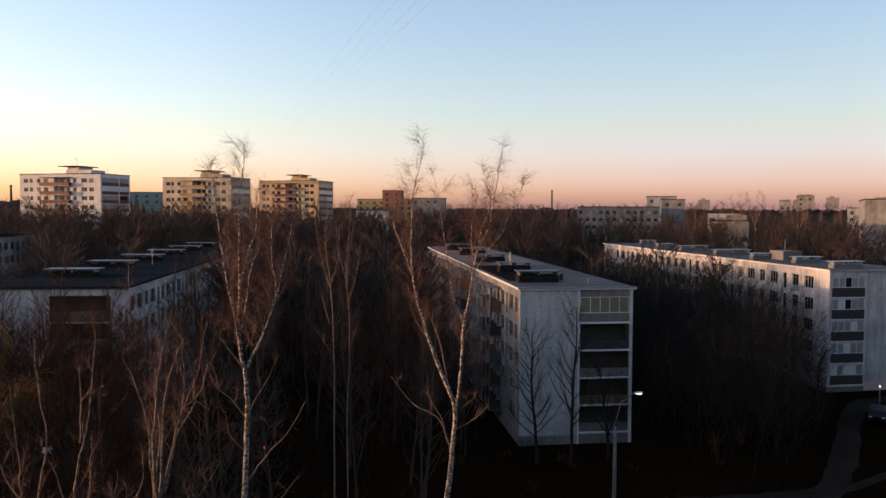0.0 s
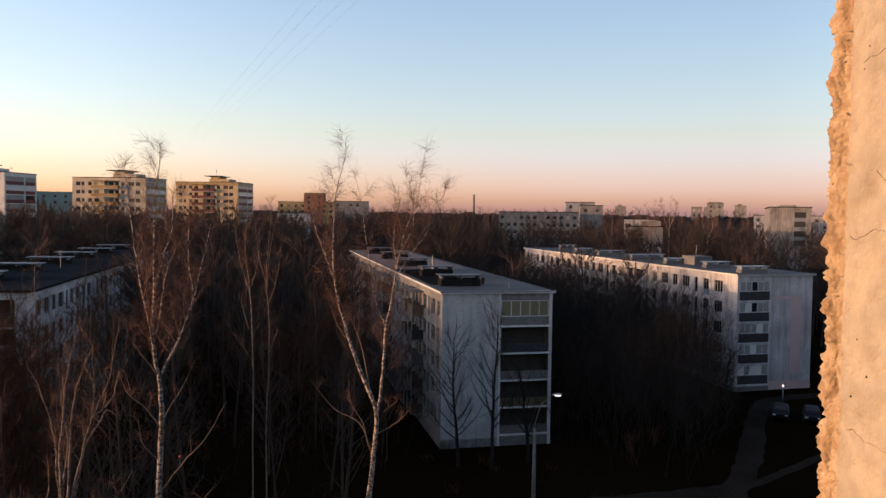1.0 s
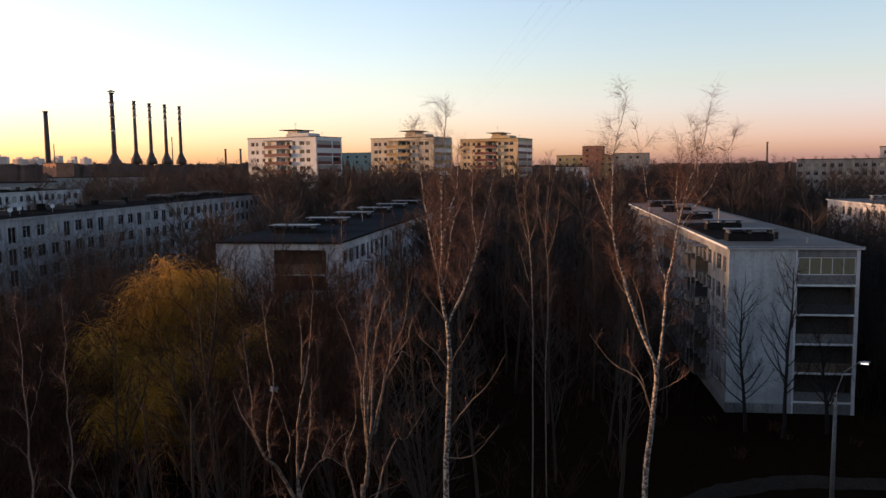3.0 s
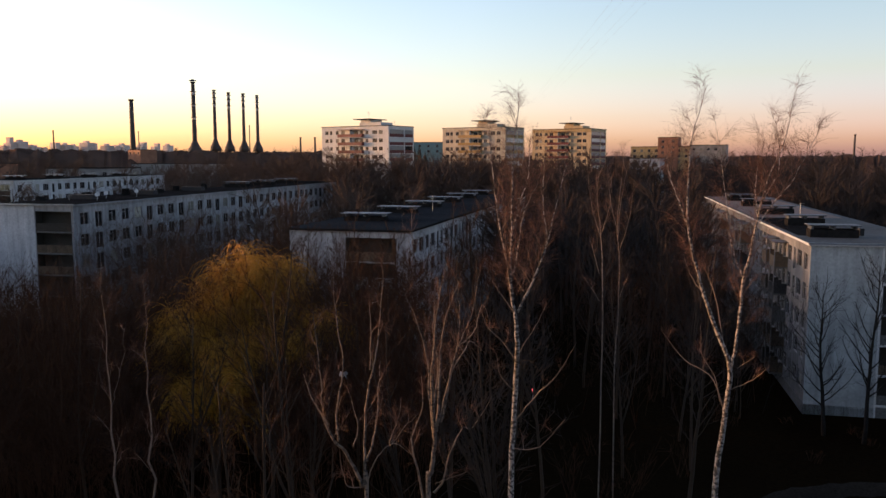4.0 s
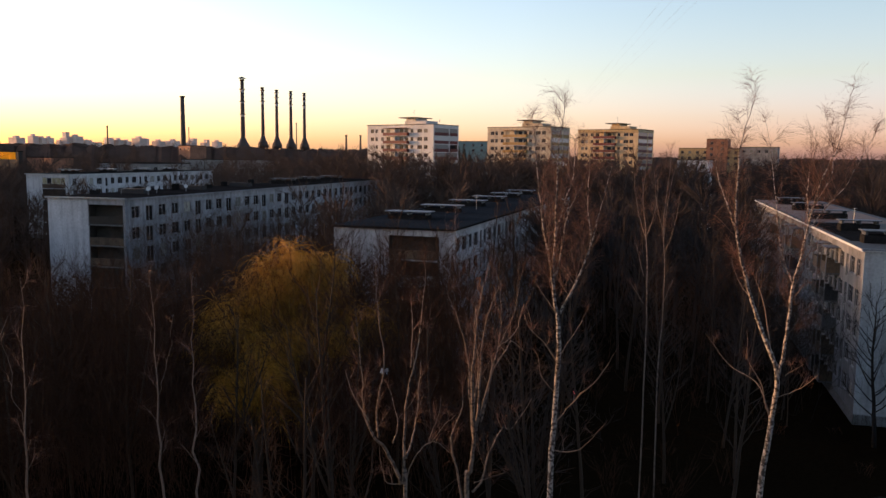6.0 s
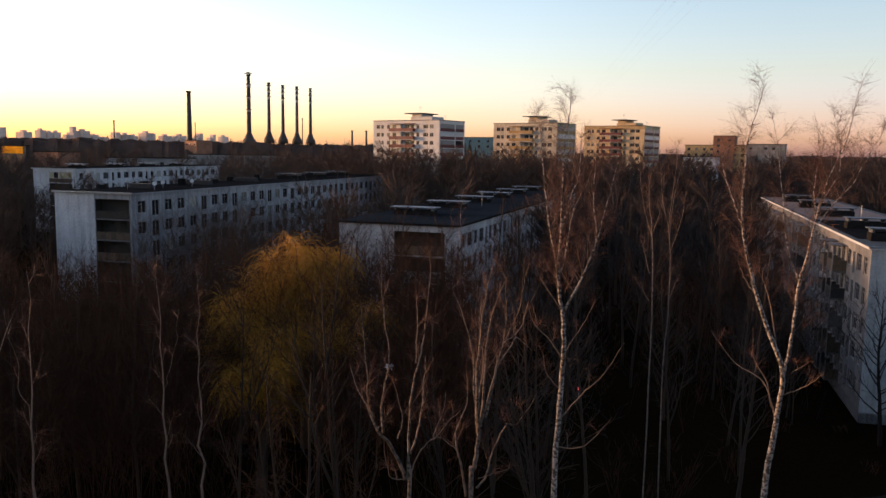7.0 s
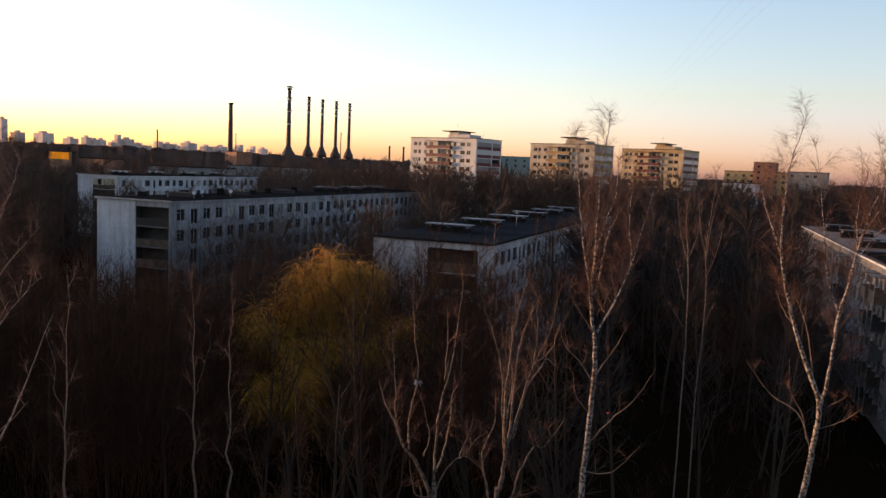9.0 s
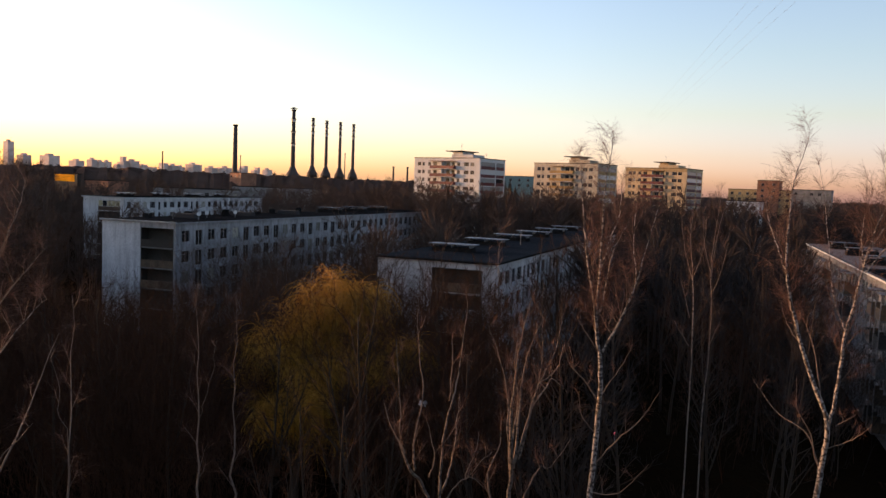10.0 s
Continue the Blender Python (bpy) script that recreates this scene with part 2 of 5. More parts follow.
# ---- mesh helpers ----
class Shape:
    """Vertices and faces gathered for one mesh."""

    def __init__(self):
        self.v, self.f = [], []

    def quad(self, a, b, c, d):
        i = len(self.v)
        self.v += [a, b, c, d]
        self.f.append((i, i + 1, i + 2, i + 3))

    def box(self, x0, x1, y0, y1, z0, z1, taper=0.0):
        i = len(self.v)
        t = taper
        self.v += [(x0, y0, z0), (x1, y0, z0), (x1, y1, z0), (x0, y1, z0),
                   (x0 + t, y0 + t, z1), (x1 - t, y0 + t, z1), (x1 - t, y1 - t, z1), (x0 + t, y1 - t, z1)]
        self.f += [tuple(i + k for k in q) for q in ((3, 2, 1, 0), (4, 5, 6, 7), (0, 1, 5, 4), (1, 2, 6, 5), (2, 3, 7, 6), (3, 0, 4, 7))]
        return self

    def ribbon(self, pts, width):
        """A thin shoot, flat and tapering to its tip."""
        i = len(self.v)
        n = len(pts)
        for j, p in enumerate(pts):
            a, b = pts[max(j - 1, 0)], pts[min(j + 1, n - 1)]
            s = (b - a).cross(Vector((math.sin(i * 1.7), math.cos(i * 1.7), 0.2))).normalized() * width * (1 - 0.5 * j / n)
            self.v += [(p.x - s.x, p.y - s.y, p.z - s.z), (p.x + s.x, p.y + s.y, p.z + s.z)]
            if j:
                self.f.append((i + 2 * j - 2, i + 2 * j - 1, i + 2 * j + 1, i + 2 * j))
        return self

    def tube(self, pts, radii, k=6, cap=True):
        i = len(self.v)
        n = len(pts)
        side = None
        for j in range(n):
            a, b = pts[max(j - 1, 0)], pts[min(j + 1, n - 1)]
            d = (b - a).normalized()
            ref = Vector((1, 0, 0)) if abs(d.x) < 0.8 else Vector((0, 1, 0))
            s = d.cross(ref).normalized()
            w = d.cross(s)
            for q in range(k):
                ang = 2 * math.pi * q / k
                p = pts[j] + (s * math.cos(ang) + w * math.sin(ang)) * radii[j]
                self.v.append((p.x, p.y, p.z))
        for j in range(n - 1):
            for q in range(k):
                r = (q + 1) % k
                self.f.append((i + j * k + q, i + j * k + r, i + (j + 1) * k + r, i + (j + 1) * k + q))
        if cap and k > 3:
            self.f.append(tuple(i + q for q in range(k))[::-1])
            self.f.append(tuple(i + (n - 1) * k + q for q in range(k)))
        return self

    def mesh(self, name, mat, smooth=False):
        me = bpy.data.meshes.new(name)
        me.from_pydata(self.v, [], self.f)
        me.materials.append(mat)
        if smooth:
            me.polygons.foreach_set("use_smooth", [True] * len(me.polygons))
        me.update()
        return me


def box_mesh(name, mat, *dims):
    return Shape().box(*dims).mesh(name, mat)


def thing(name, label, category, group="", m=None):
    ob = new(name)
    if m is not None:
        ob.matrix_world = m
    return tagged(ob, label, category, group)


def part(name, me, parent, label="", m=None):
    """One mesh object under a thing or a part."""
    ob = new(name, me)
    ob.parent = parent
    if m is not None:
        ob.matrix_local = m
    if label:
        tagged(ob, label)
    return ob


def smooth_step(t):
    t = min(max(t, 0.0), 1.0)
    return t * t * (3 - 2 * t)


def ground_z(x, y):
    d = math.hypot(x, y)
    return (-1.0 + 1.0 * smooth_step((x - 22) / 30) + 2.4 * smooth_step((-x - 46) / 34) + 11.0 * smooth_step((d - 140) / 760)
            + 0.25 * math.sin(x * 0.11) * math.sin(y * 0.09 + 1))


# ---- ground ----
def ground():
    s = Shape()
    radii = [0.0] + [6 * 1.115 ** i for i in range(60)]
    radii = [r for r in radii if r < 4600] + [4600]
    n = 96
    for r in radii:
        for k in range(n):
            a = 2 * math.pi * k / n
            x, y = r * math.sin(a), r * math.cos(a)
            s.v.append((x, y, ground_z(x, y)))
    for i in range(len(radii) - 1):
        for k in range(n):
            q = (k + 1) % n
            s.f.append((i * n + k, (i + 1) * n + k, (i + 1) * n + q, i * n + q))
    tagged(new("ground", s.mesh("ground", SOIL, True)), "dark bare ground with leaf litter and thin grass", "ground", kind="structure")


ground()


def strip(name, pts, width, mat, label):
    """A path laid on the ground along a smooth line."""
    s = Shape()
    fine = []
    for i in range(len(pts) - 1):
        p0, p1, p2, p3 = (Vector(pts[max(0, min(len(pts) - 1, i + k))]) for k in (-1, 0, 1, 2))
        for k in range(8):
            t = k / 8
            fine.append(0.5 * ((2 * p1) + (p2 - p0) * t + (2 * p0 - 5 * p1 + 4 * p2 - p3) * t * t + (3 * p1 - p0 - 3 * p2 + p3) * t ** 3))
    fine.append(Vector(pts[-1]))
    rng = random.Random(5)
    for i, p in enumerate(fine):
        d = (fine[min(i + 1, len(fine) - 1)] - fine[max(i - 1, 0)]).normalized()
        nrm = Vector((-d.y, d.x))
        for q in (-1, -0.33, 0.33, 1):
            e = p + nrm * q * width * 0.5 * (rng.uniform(0.85, 1.15) if abs(q) == 1 else 1)
            s.v.append((e.x, e.y, ground_z(e.x, e.y) + (0.10 if abs(q) < 1 else 0.03)))
        if i:
            for q in range(3):
                s.f.append(((i - 1) * 4 + q, i * 4 + q, i * 4 + q + 1, (i - 1) * 4 + q + 1))
    tagged(new(name, s.mesh(name, mat, True)), label, "path", kind="structure")


strip("pavement", [(2.0, 52.0), (5.5, 56.5), (10.5, 59.3), (17.0, 60.3), (25.0, 61.5), (31.0, 62.5)], 2.2, ASPHALT, "grey worn asphalt footpath through bare ground")
strip("road", [(27.0, 56.0), (31.0, 62.0), (37.0, 71.0), (43.5, 82.5), (50.0, 90.5), (64.0, 93.0)], 2.3, ASPHALT, "grey asphalt drive leading to the white block")
strip("pavement", [(31.0, 62.0), (37.0, 65.5), (45.0, 70.5), (56.0, 76.0)], 1.1, ASPHALT, "narrow trodden footpath over dark grass")
strip("road", [(-62.0, 52.5), (-55.0, 51.2), (-49.0, 50.0), (-40.0, 48.0), (-36.0, 47.5)], 1.7, ASPHALT, "grey asphalt lane between bare trees")


# ---- buildings ----
def facade(s, org, u, n, length, z0, z1, holes, depth=0.16, back=True, inner=None):
    """A wall face from org along u, with openings that go in by depth."""
    us = sorted({0.0, length, *[h[0] for h in holes], *[h[1] for h in holes]})
    zs = sorted({z0, z1, *[h[2] for h in holes], *[h[3] for h in holes]})
    ui, zi = {a: i for i, a in enumerate(us)}, {a: i for i, a in enumerate(zs)}
    empty = set()
    for a, b, c, d in holes:
        for i in range(ui[a], ui[b]):
            for j in range(zi[c], zi[d]):
                empty.add((i, j))

    def at(uu, zz, inn=0.0):
        return (org[0] + u[0] * uu - n[0] * inn, org[1] + u[1] * uu - n[1] * inn, zz)

    for i in range(len(us) - 1):
        for j in range(len(zs) - 1):
            if (i, j) not in empty:
                s.quad(at(us[i], zs[j]), at(us[i + 1], zs[j]), at(us[i + 1], zs[j + 1]), at(us[i], zs[j + 1]))
    s = inner or s
    for a, b, c, d in holes:
        s.quad(at(a, c), at(b, c), at(b, c, depth), at(a, c, depth))
        s.quad(at(a, d), at(a, d, depth), at(b, d, depth), at(b, d))
        s.quad(at(a, c), at(a, c, depth), at(a, d, depth), at(a, d))
        s.quad(at(b, c), at(b, d), at(b, d, depth), at(b, c, depth))
        if back:
            s.quad(at(a, c, depth), at(b, c, depth), at(b, d, depth), at(a, d, depth))


WINDOWS = {}


def welded(me):
    bm = bmesh.new()
    bm.from_mesh(me)
    bmesh.ops.remove_doubles(bm, verts=bm.verts, dist=0.0005)
    bm.to_mesh(me)
    bm.free()
    return me



def window_meshes(w, h, bars):
    key = (round(w, 2), round(h, 2), bars)
    if key not in WINDOWS:
        s, e = Shape(), 0.075
        step = (w - e) / (bars + 1)
        lights = []
        for k in range(bars + 1):
            x0, x1 = round(e + step * k, 4), round(step * (k + 1), 4)
            if k == 0 and h < 1.8:
                lights += [(x0, x1, e, round(h * 0.68, 4)), (x0, x1, round(h * 0.68 + 0.06, 4), h - e)]
            else:
                lights.append((x0, x1, e, h - e))
        facade(s, (0, 0), (1, 0), (0, -1), w, 0.0, h, lights, 0.06, False)
        WINDOWS[key] = (welded(s.mesh("window", FRAME)), box_mesh("pane", GLASS, 0.02, w - 0.02, 0.03, 0.045, 0.02, h - 0.02))
    return WINDOWS[key]


def put_windows(parent, org, ang, holes, inset=0.09):
    """A framed window with its pane in each opening; ang turns the local x axis along the wall."""
    for a, b, c, d in holes:
        w, h = b - a, d - c
        fr, pa = window_meshes(w, h, 0 if w < 0.95 else (1 if w < 1.75 else 2))
        m = pose(org[0], org[1], 0, 0, 0, ang) @ pose(a, inset, c)
        part("pane", pa, part("window", fr, parent, m=m))


def vent(parent, x, y, z, w, mat=FELT, l=1.0, h=0.55, cap=None, over=0.5):
    v = part("vent_shaft", box_mesh("vent_shaft", mat, 0, w, 0, l, 0, h), parent, m=pose(x, y, z))
    s = Shape().box(-over, w + over, -over * 0.9, l + over * 0.9, h + 0.34, h + 0.43)
    for q in (0.1, w * 0.5 - 0.1, w - 0.3):
        s.box(q, q + 0.2, 0.1, l - 0.1, h, h + 0.34)
    part("cap", s.mesh("cap", cap or SHEET), v, "sheet-metal cap slab")


def antenna(parent, x, y, z, h=2.2):
    s = Shape().box(-0.025, 0.025, -0.025, 0.025, 0, h)
    for k in range(4):
        s.box(-0.5 + k * 0.05, 0.5 - k * 0.05, -0.012, 0.012, h - 0.1 - k * 0.22, h - 0.075 - k * 0.22)
    part("antenna", s.mesh("antenna", STEEL), parent, m=pose(x, y, z, 0, 0, 40))


def rows_of(H, n, pitch=2.7, top=0.55):
    """Floor levels, highest first."""
    return [H - top - pitch * (k + 1) for k in range(n)]


def slab_block(name, label, x, y, rz, W, L, H, floors, side, pattern, gable, wall, roof_mat, group, rail=True, edge=None, gap=1.25):
    """A long five-storey panel block. side: which long face carries windows ("left", "right"). pattern: (width, kind) along it.
    gable: (from, to) of the loggia stack in the near end wall. Returns the thing and its floor levels."""
    z0 = min(ground_z(x, y), ground_z(x, y + L)) - 0.5
    b = thing(name, label, "apartment building", group, pose(x, y, 0, 0, 0, rz))
    levels = rows_of(H, floors)
    holes, u, k = [], 1.3, 0
    while True:
        w, kind = pattern[k % len(pattern)]
        k += 1
        if u + w + 1.0 > L:
            break
        if kind != "gap":
            for fl in levels:
                if kind == "door":
                    holes.append((u, u + w, fl + 0.25, fl + 2.35))
                else:
                    holes.append((u, u + w, fl + 0.78, fl + 2.36))
        u += w + gap
    loggia = [(gable[0], gable[1], fl + 0.02, fl + 2.55) for fl in levels]
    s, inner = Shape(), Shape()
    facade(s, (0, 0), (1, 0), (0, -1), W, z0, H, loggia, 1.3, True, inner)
    if side == "left":
        facade(s, (0, L), (0, -1), (-1, 0), L, z0, H, holes)
        facade(s, (W, 0), (0, 1), (1, 0), L, z0, H, [])
        put_windows(b, (0, L), -90, holes)
    else:
        facade(s, (0, L), (0, -1), (-1, 0), L, z0, H, [])
        facade(s, (W, 0), (0, 1), (1, 0), L, z0, H, holes)
        put_windows(b, (W, 0), 90, holes)
    facade(s, (W, L), (-1, 0), (0, 1), W, z0, H, [])
    part("wall", s.mesh("wall", wall), b)
    # recess faces carry their shade in the colour, unlike the outer wall
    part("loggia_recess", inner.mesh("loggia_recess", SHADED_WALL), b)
    # joints between the storeys, a plinth, cornice and roof
    for fl in levels[:-1]:
        part("joint", Shape().box(0.05, gable[0] - 0.02, -0.012, 0.01, fl - 0.06, fl - 0.02).mesh("joint", CONCRETE), b)
    part("plinth", Shape().box(-0.06, W + 0.06, -0.06, L + 0.06, z0, levels[-1] - 0.25).mesh("plinth", CONC_DARK), b, "grey concrete plinth")
    part("cornice", Shape().box(-0.28, W + 0.28, -0.28, L + 0.28, H - 0.02, H + 0.16).mesh("cornice", edge or TRIM), b)
    part("roof", Shape().box(-0.2, W + 0.2, -0.2, L + 0.2, H + 0.16, H + 0.2).mesh("roof", roof_mat), b, "flat roof of worn grey roofing felt")
    if rail:
        part("flashing", Shape().box(-0.3, W + 0.3, -0.31, -0.2, H + 0.08, H + 0.24).mesh("flashing", SHEET), b)
    return b, levels


def loggias(b, levels, u0, u1, parapet_mats, glazed, slab=TRIM, rail_h=1.0, glass=None):
    """Parapet and floor slab of each loggia, and glazing on some storeys."""
    for k, fl in enumerate(levels):
        part("slab", box_mesh("slab", slab, u0 - 0.08, u1 + 0.08, -0.10, 1.2, fl - 0.13, fl + 0.03), b)
        mat = parapet_mats[k % len(parapet_mats)]
        rail = part("parapet", box_mesh("parapet", mat, u0, u1, -0.08, 0.02, fl + rail_h, fl + rail_h + 0.05), b)
        n = 7
        for i in range(n):
            a, c = u0 + (u1 - u0) * i / n, u0 + (u1 - u0) * (i + 1) / n
            part("panel", box_mesh("panel", mat, a + 0.008, c - 0.008, -0.05 - 0.015 * (i % 2), -0.004, fl + 0.06, fl + rail_h + 0.002), rail)
        if k in glazed:
            s, h = Shape(), 2.5 - rail_h - 0.05
            s.box(u0, u1, 0.0, 0.06, 0, 0.07).box(u0, u1, 0.0, 0.06, h - 0.07, h)
            nb = 5
            for i in range(nb + 1):
                q = u0 + (u1 - u0 - 0.07) * i / nb
                s.box(q, q + 0.07, 0.003, 0.057, 0.07, h - 0.07)
            g = part("glazing", s.mesh("glazing", TRIM), b, m=pose(0, 0, fl + rail_h + 0.05))
            for i in range(nb):
                q = u0 + (u1 - u0) * i / nb
                part("pane", box_mesh("pane", glass or GLASS_DARK, q + 0.05, q + (u1 - u0) / nb - 0.03, 0.025, 0.04, 0.05, h - 0.05), g)


def balcony_stack(b, levels, u, w, mat, L, roofed=True):
    """Balconies that stand out from the left long face."""
    y1, y0 = L - u, L - u - w
    for k, fl in enumerate(levels):
        part("balcony_slab", box_mesh("balcony_slab", CONC_DARK, -1.25, 0.0, y0, y1, fl - 0.12, fl + 0.04), b)
        s = Shape().box(-1.25, -1.2, y0, y1, fl + 0.04, fl + 1.05).box(-1.2, 0, y0, y0 + 0.05, fl + 0.04, fl + 1.05).box(-1.2, 0, y1 - 0.05, y1, fl + 0.04, fl + 1.05)
        part("balcony_parapet", s.mesh("balcony_parapet", mat[k % len(mat)]), b)
    if roofed:
        fl = levels[0]
        part("canopy", box_mesh("canopy", CAP_DARK, -1.4, 0.0, y0 - 0.1, y1 + 0.1, fl + 2.45, fl + 2.52), b)
        for q in (y0, y1 - 0.12):
            part("side_panel", box_mesh("side_panel", PANEL_DIM, -1.3, -1.2, q, q + 0.12, levels[-1], fl + 2.45), b)


GA = "five-storey panel blocks"
PLAIN = [(1.35, "w"), (1.9, "w"), (1.35, "w"), (1.9, "w"), (0.85, "door")]
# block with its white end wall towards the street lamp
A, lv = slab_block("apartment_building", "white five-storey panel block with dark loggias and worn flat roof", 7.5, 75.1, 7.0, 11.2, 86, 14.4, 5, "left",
                   [(1.9, "w"), (1.35, "w"), (1.35, "w"), (1.9, "w"), (0.85, "door")], (5.95, 10.85), PANEL_SHADE, FELT_PALE, GA, gap=0.8)
loggias(A, lv, 5.95, 10.85, [CONC_DARK, BLACK_SHEET, CONC_DARK, BROWN, CONC_DARK], {0}, rail_h=0.85)
# end panels stay white over the wall that has shade in its colour
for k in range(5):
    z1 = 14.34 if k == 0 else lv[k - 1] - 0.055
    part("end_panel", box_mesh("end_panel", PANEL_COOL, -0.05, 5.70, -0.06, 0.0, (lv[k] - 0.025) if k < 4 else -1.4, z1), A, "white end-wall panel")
part("pilaster", box_mesh("pilaster", TRIM, 5.72, 5.88, -0.10, 0.0, -1.4, 14.3), A)
part("pilaster", box_mesh("pilaster", PANEL_PALE, 10.9, 11.2, -0.08, 0.0, -1.4, 14.3), A)
for q in (6.4, 29.0, 50.0, 72.0):
    balcony_stack(A, lv, 86 - q - 5.6, 2.6, [BROWN, BLACK_SHEET, CONC_DARK, BROWN], 86)
    balcony_stack(A, lv, 86 - q - 10.0, 2.6, [BROWN, SHADED_WALL, CONC_DARK], 86)
for vx, vy, w in ((1.0, 5.2, 4.2), (1.6, 18.5, 3.8), (1.6, 36.0, 4.2), (2.0, 54.0, 4.2), (2.0, 70.0, 4.2)):
    vent(A, vx, vy, 14.6, w, FELT, l=1.7, h=0.75, cap=CAP_DARK, over=0.16)
part("roof_patch", box_mesh("roof_patch", FELT, 0.3, 5.6, 6.9, 30.0, 14.6, 14.612), A)
part("roof_patch", box_mesh("roof_patch", material("rusty_felt", (0.17, 0.10, 0.075), (0.12, 0.075, 0.06), scale=0.4), 0.2, 10.4, 31.0, 84.0, 14.6, 14.614), A, "reddish brown older roofing")
part("roof_hatch", box_mesh("roof_hatch", DARK, 5.9, 6.3, 7.6, 8.2, 14.6, 15.3), A)
part("roof_pipe", box_mesh("roof_pipe", STEEL, 7.7, 7.82, 3.4, 3.52, 14.6, 15.1), A)
antenna(A, 4.0, 24.0, 14.6)
antenna(A, 6.5, 62.0, 14.6)

B, lv = slab_block("apartment_building", "white five-storey panel block with pink painted stripe on its end", 47.1, 95.1, 8.8, 11.2, 77, 14.8, 5, "left",
                   PLAIN, (0.35, 4.75), PANEL_PALE, FELT_PALE, GA)
loggias(B, lv, 0.35, 4.75, [BLACK_SHEET], {0, 1, 2, 3, 4}, rail_h=1.15, glass=GLASS_LACE)
part("stripe", box_mesh("stripe", PINK, 5.3, 8.0, -0.012, 0.0, 11.7, 12.1), B, "pink painted band")
part("stripe", box_mesh("stripe", PINK, 8.0, 9.6, -0.012, 0.0, 2.0, 12.1), B, "pink painted band")
part("foot_band", box_mesh("foot_band", PINK, 4.9, 11.2, -0.07, 0.0, 0.0, 1.1), B)
for k in range(5):
    part("stair_panel", box_mesh("stair_panel", STAIR_BLUE, -0.03, 0.0, 6.0, 7.4, lv[4] + 2.7 * k + 0.1, lv[4] + 2.7 * k + 0.9), B, "blue-grey stairwell panel")
for vx, vy, w in ((1.6, 1.6, 4.0), (2.6, 11.0, 3.8), (1.6, 20.0, 5.0), (1.6, 31.0, 6.0), (2.4, 45.0, 5.2), (2.0, 54.0, 3.6), (5.5, 70.0, 3.4)):
    vent(B, vx, vy, 15.0, w, CONC_DARK, l=1.1, h=0.45, over=0.2)
part("roof_hut", box_mesh("roof_hut", CONC_DARK, 4.5, 7.5, 17.0, 20.5, 15.0, 16.3), B)
antenna(B, 6.0, 19.0, 16.3, 1.6)

# cornice in dark felt colour, which puts shading along the roof edge
C, lv = slab_block("apartment_building", "grey five-storey panel block behind bare birches", -43.8, 73.7, 5.5, 13.5, 84, 14.4, 5, "right",
                   PLAIN, (6.4, 12.0), PANEL_PALE, FELT_MID, GA, rail=False, edge=FELT, gap=0.85)
loggias(C, lv, 6.4, 12.0, [BROWN, CONCRETE, BROWN], {2}, slab=CONCRETE)
for i in range(6):
    vent(C, 2.2 - 0.1 * i, 10.5 + 13.6 * i, 14.6, 5.0, FELT, l=1.6, h=0.5, cap=CAP_GREY, over=0.35)
antenna(C, 8.0, 30.0, 14.6)

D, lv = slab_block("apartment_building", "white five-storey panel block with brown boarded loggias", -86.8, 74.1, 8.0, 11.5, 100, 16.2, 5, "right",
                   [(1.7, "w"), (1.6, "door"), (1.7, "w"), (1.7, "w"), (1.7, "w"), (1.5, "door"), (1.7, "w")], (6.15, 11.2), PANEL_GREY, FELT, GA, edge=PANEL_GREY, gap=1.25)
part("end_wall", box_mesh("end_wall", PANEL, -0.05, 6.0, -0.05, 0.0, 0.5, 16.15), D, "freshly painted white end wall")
loggias(D, lv, 6.15, 11.2, [SHADED_WALL, BROWN, BROWN], set(), slab=CONC_DARK)
for i in range(5):
    part("roof_vent", box_mesh("roof_vent", DARK, 2.6, 6.4, 11.0 + 15.0 * i, 12.4 + 15.0 * i, 16.4, 17.05, 0.04), D, "low dark ventilation housing")
for vy in (56.0, 68.0, 80.0):
    vent(D, 3.2, vy, 16.4, 4.6, FELT, l=1.6, h=0.7, cap=CAP_DARK, over=0.3)
antenna(D, 5.0, 8.0, 16.4, 1.2)
for dx, dy in ((6.5, 14.0), (7.4, 20.0), (8.6, 9.0)):
    dish = Shape()
    for i, (rr, dd) in enumerate(((0.02, 0.0), (0.16, 0.03), (0.30, 0.08))):
        for q in range(14):
            an = 2 * math.pi * q / 14
            dish.v.append((rr * math.cos(an), -dd, rr * math.sin(an)))
        if i:
            dish.f += [((i - 1) * 14 + q, (i - 1) * 14 + (q + 1) % 14, i * 14 + (q + 1) % 14, i * 14 + q) for q in range(14)]
    sd = part("satellite_dish", dish.mesh("satellite_dish", TRIM, True), D, "round white satellite dish", pose(dx, dy, 17.2, -15, 0, 20))
    part("mast", box_mesh("mast", STEEL, -0.03, 0.03, 0.02, 0.08, -0.9, 0.1), sd)
for k in range(9):
    part("roof_pipe", box_mesh("roof_pipe", FELT, 1.5 + 0.7 * (k % 4), 2.1 + 0.7 * (k % 4), 6.0 + 8.5 * k, 7.2 + 8.5 * k, 16.4, 17.0 + 0.2 * (k % 3)), D)

E_, lv = slab_block("apartment_building", "white five-storey panel block half hidden by another", -164.4, 134.5, 8.0, 12.0, 63, 16.9, 5, "right",
                    PLAIN, (4.5, 11.0), PANEL, FELT, GA)
loggias(E_, lv, 4.5, 11.0, [BROWN], {0})
for i in range(4):
    vent(E_, 3.0, 8.0 + 14.0 * i, 17.1, 4.5, FELT)


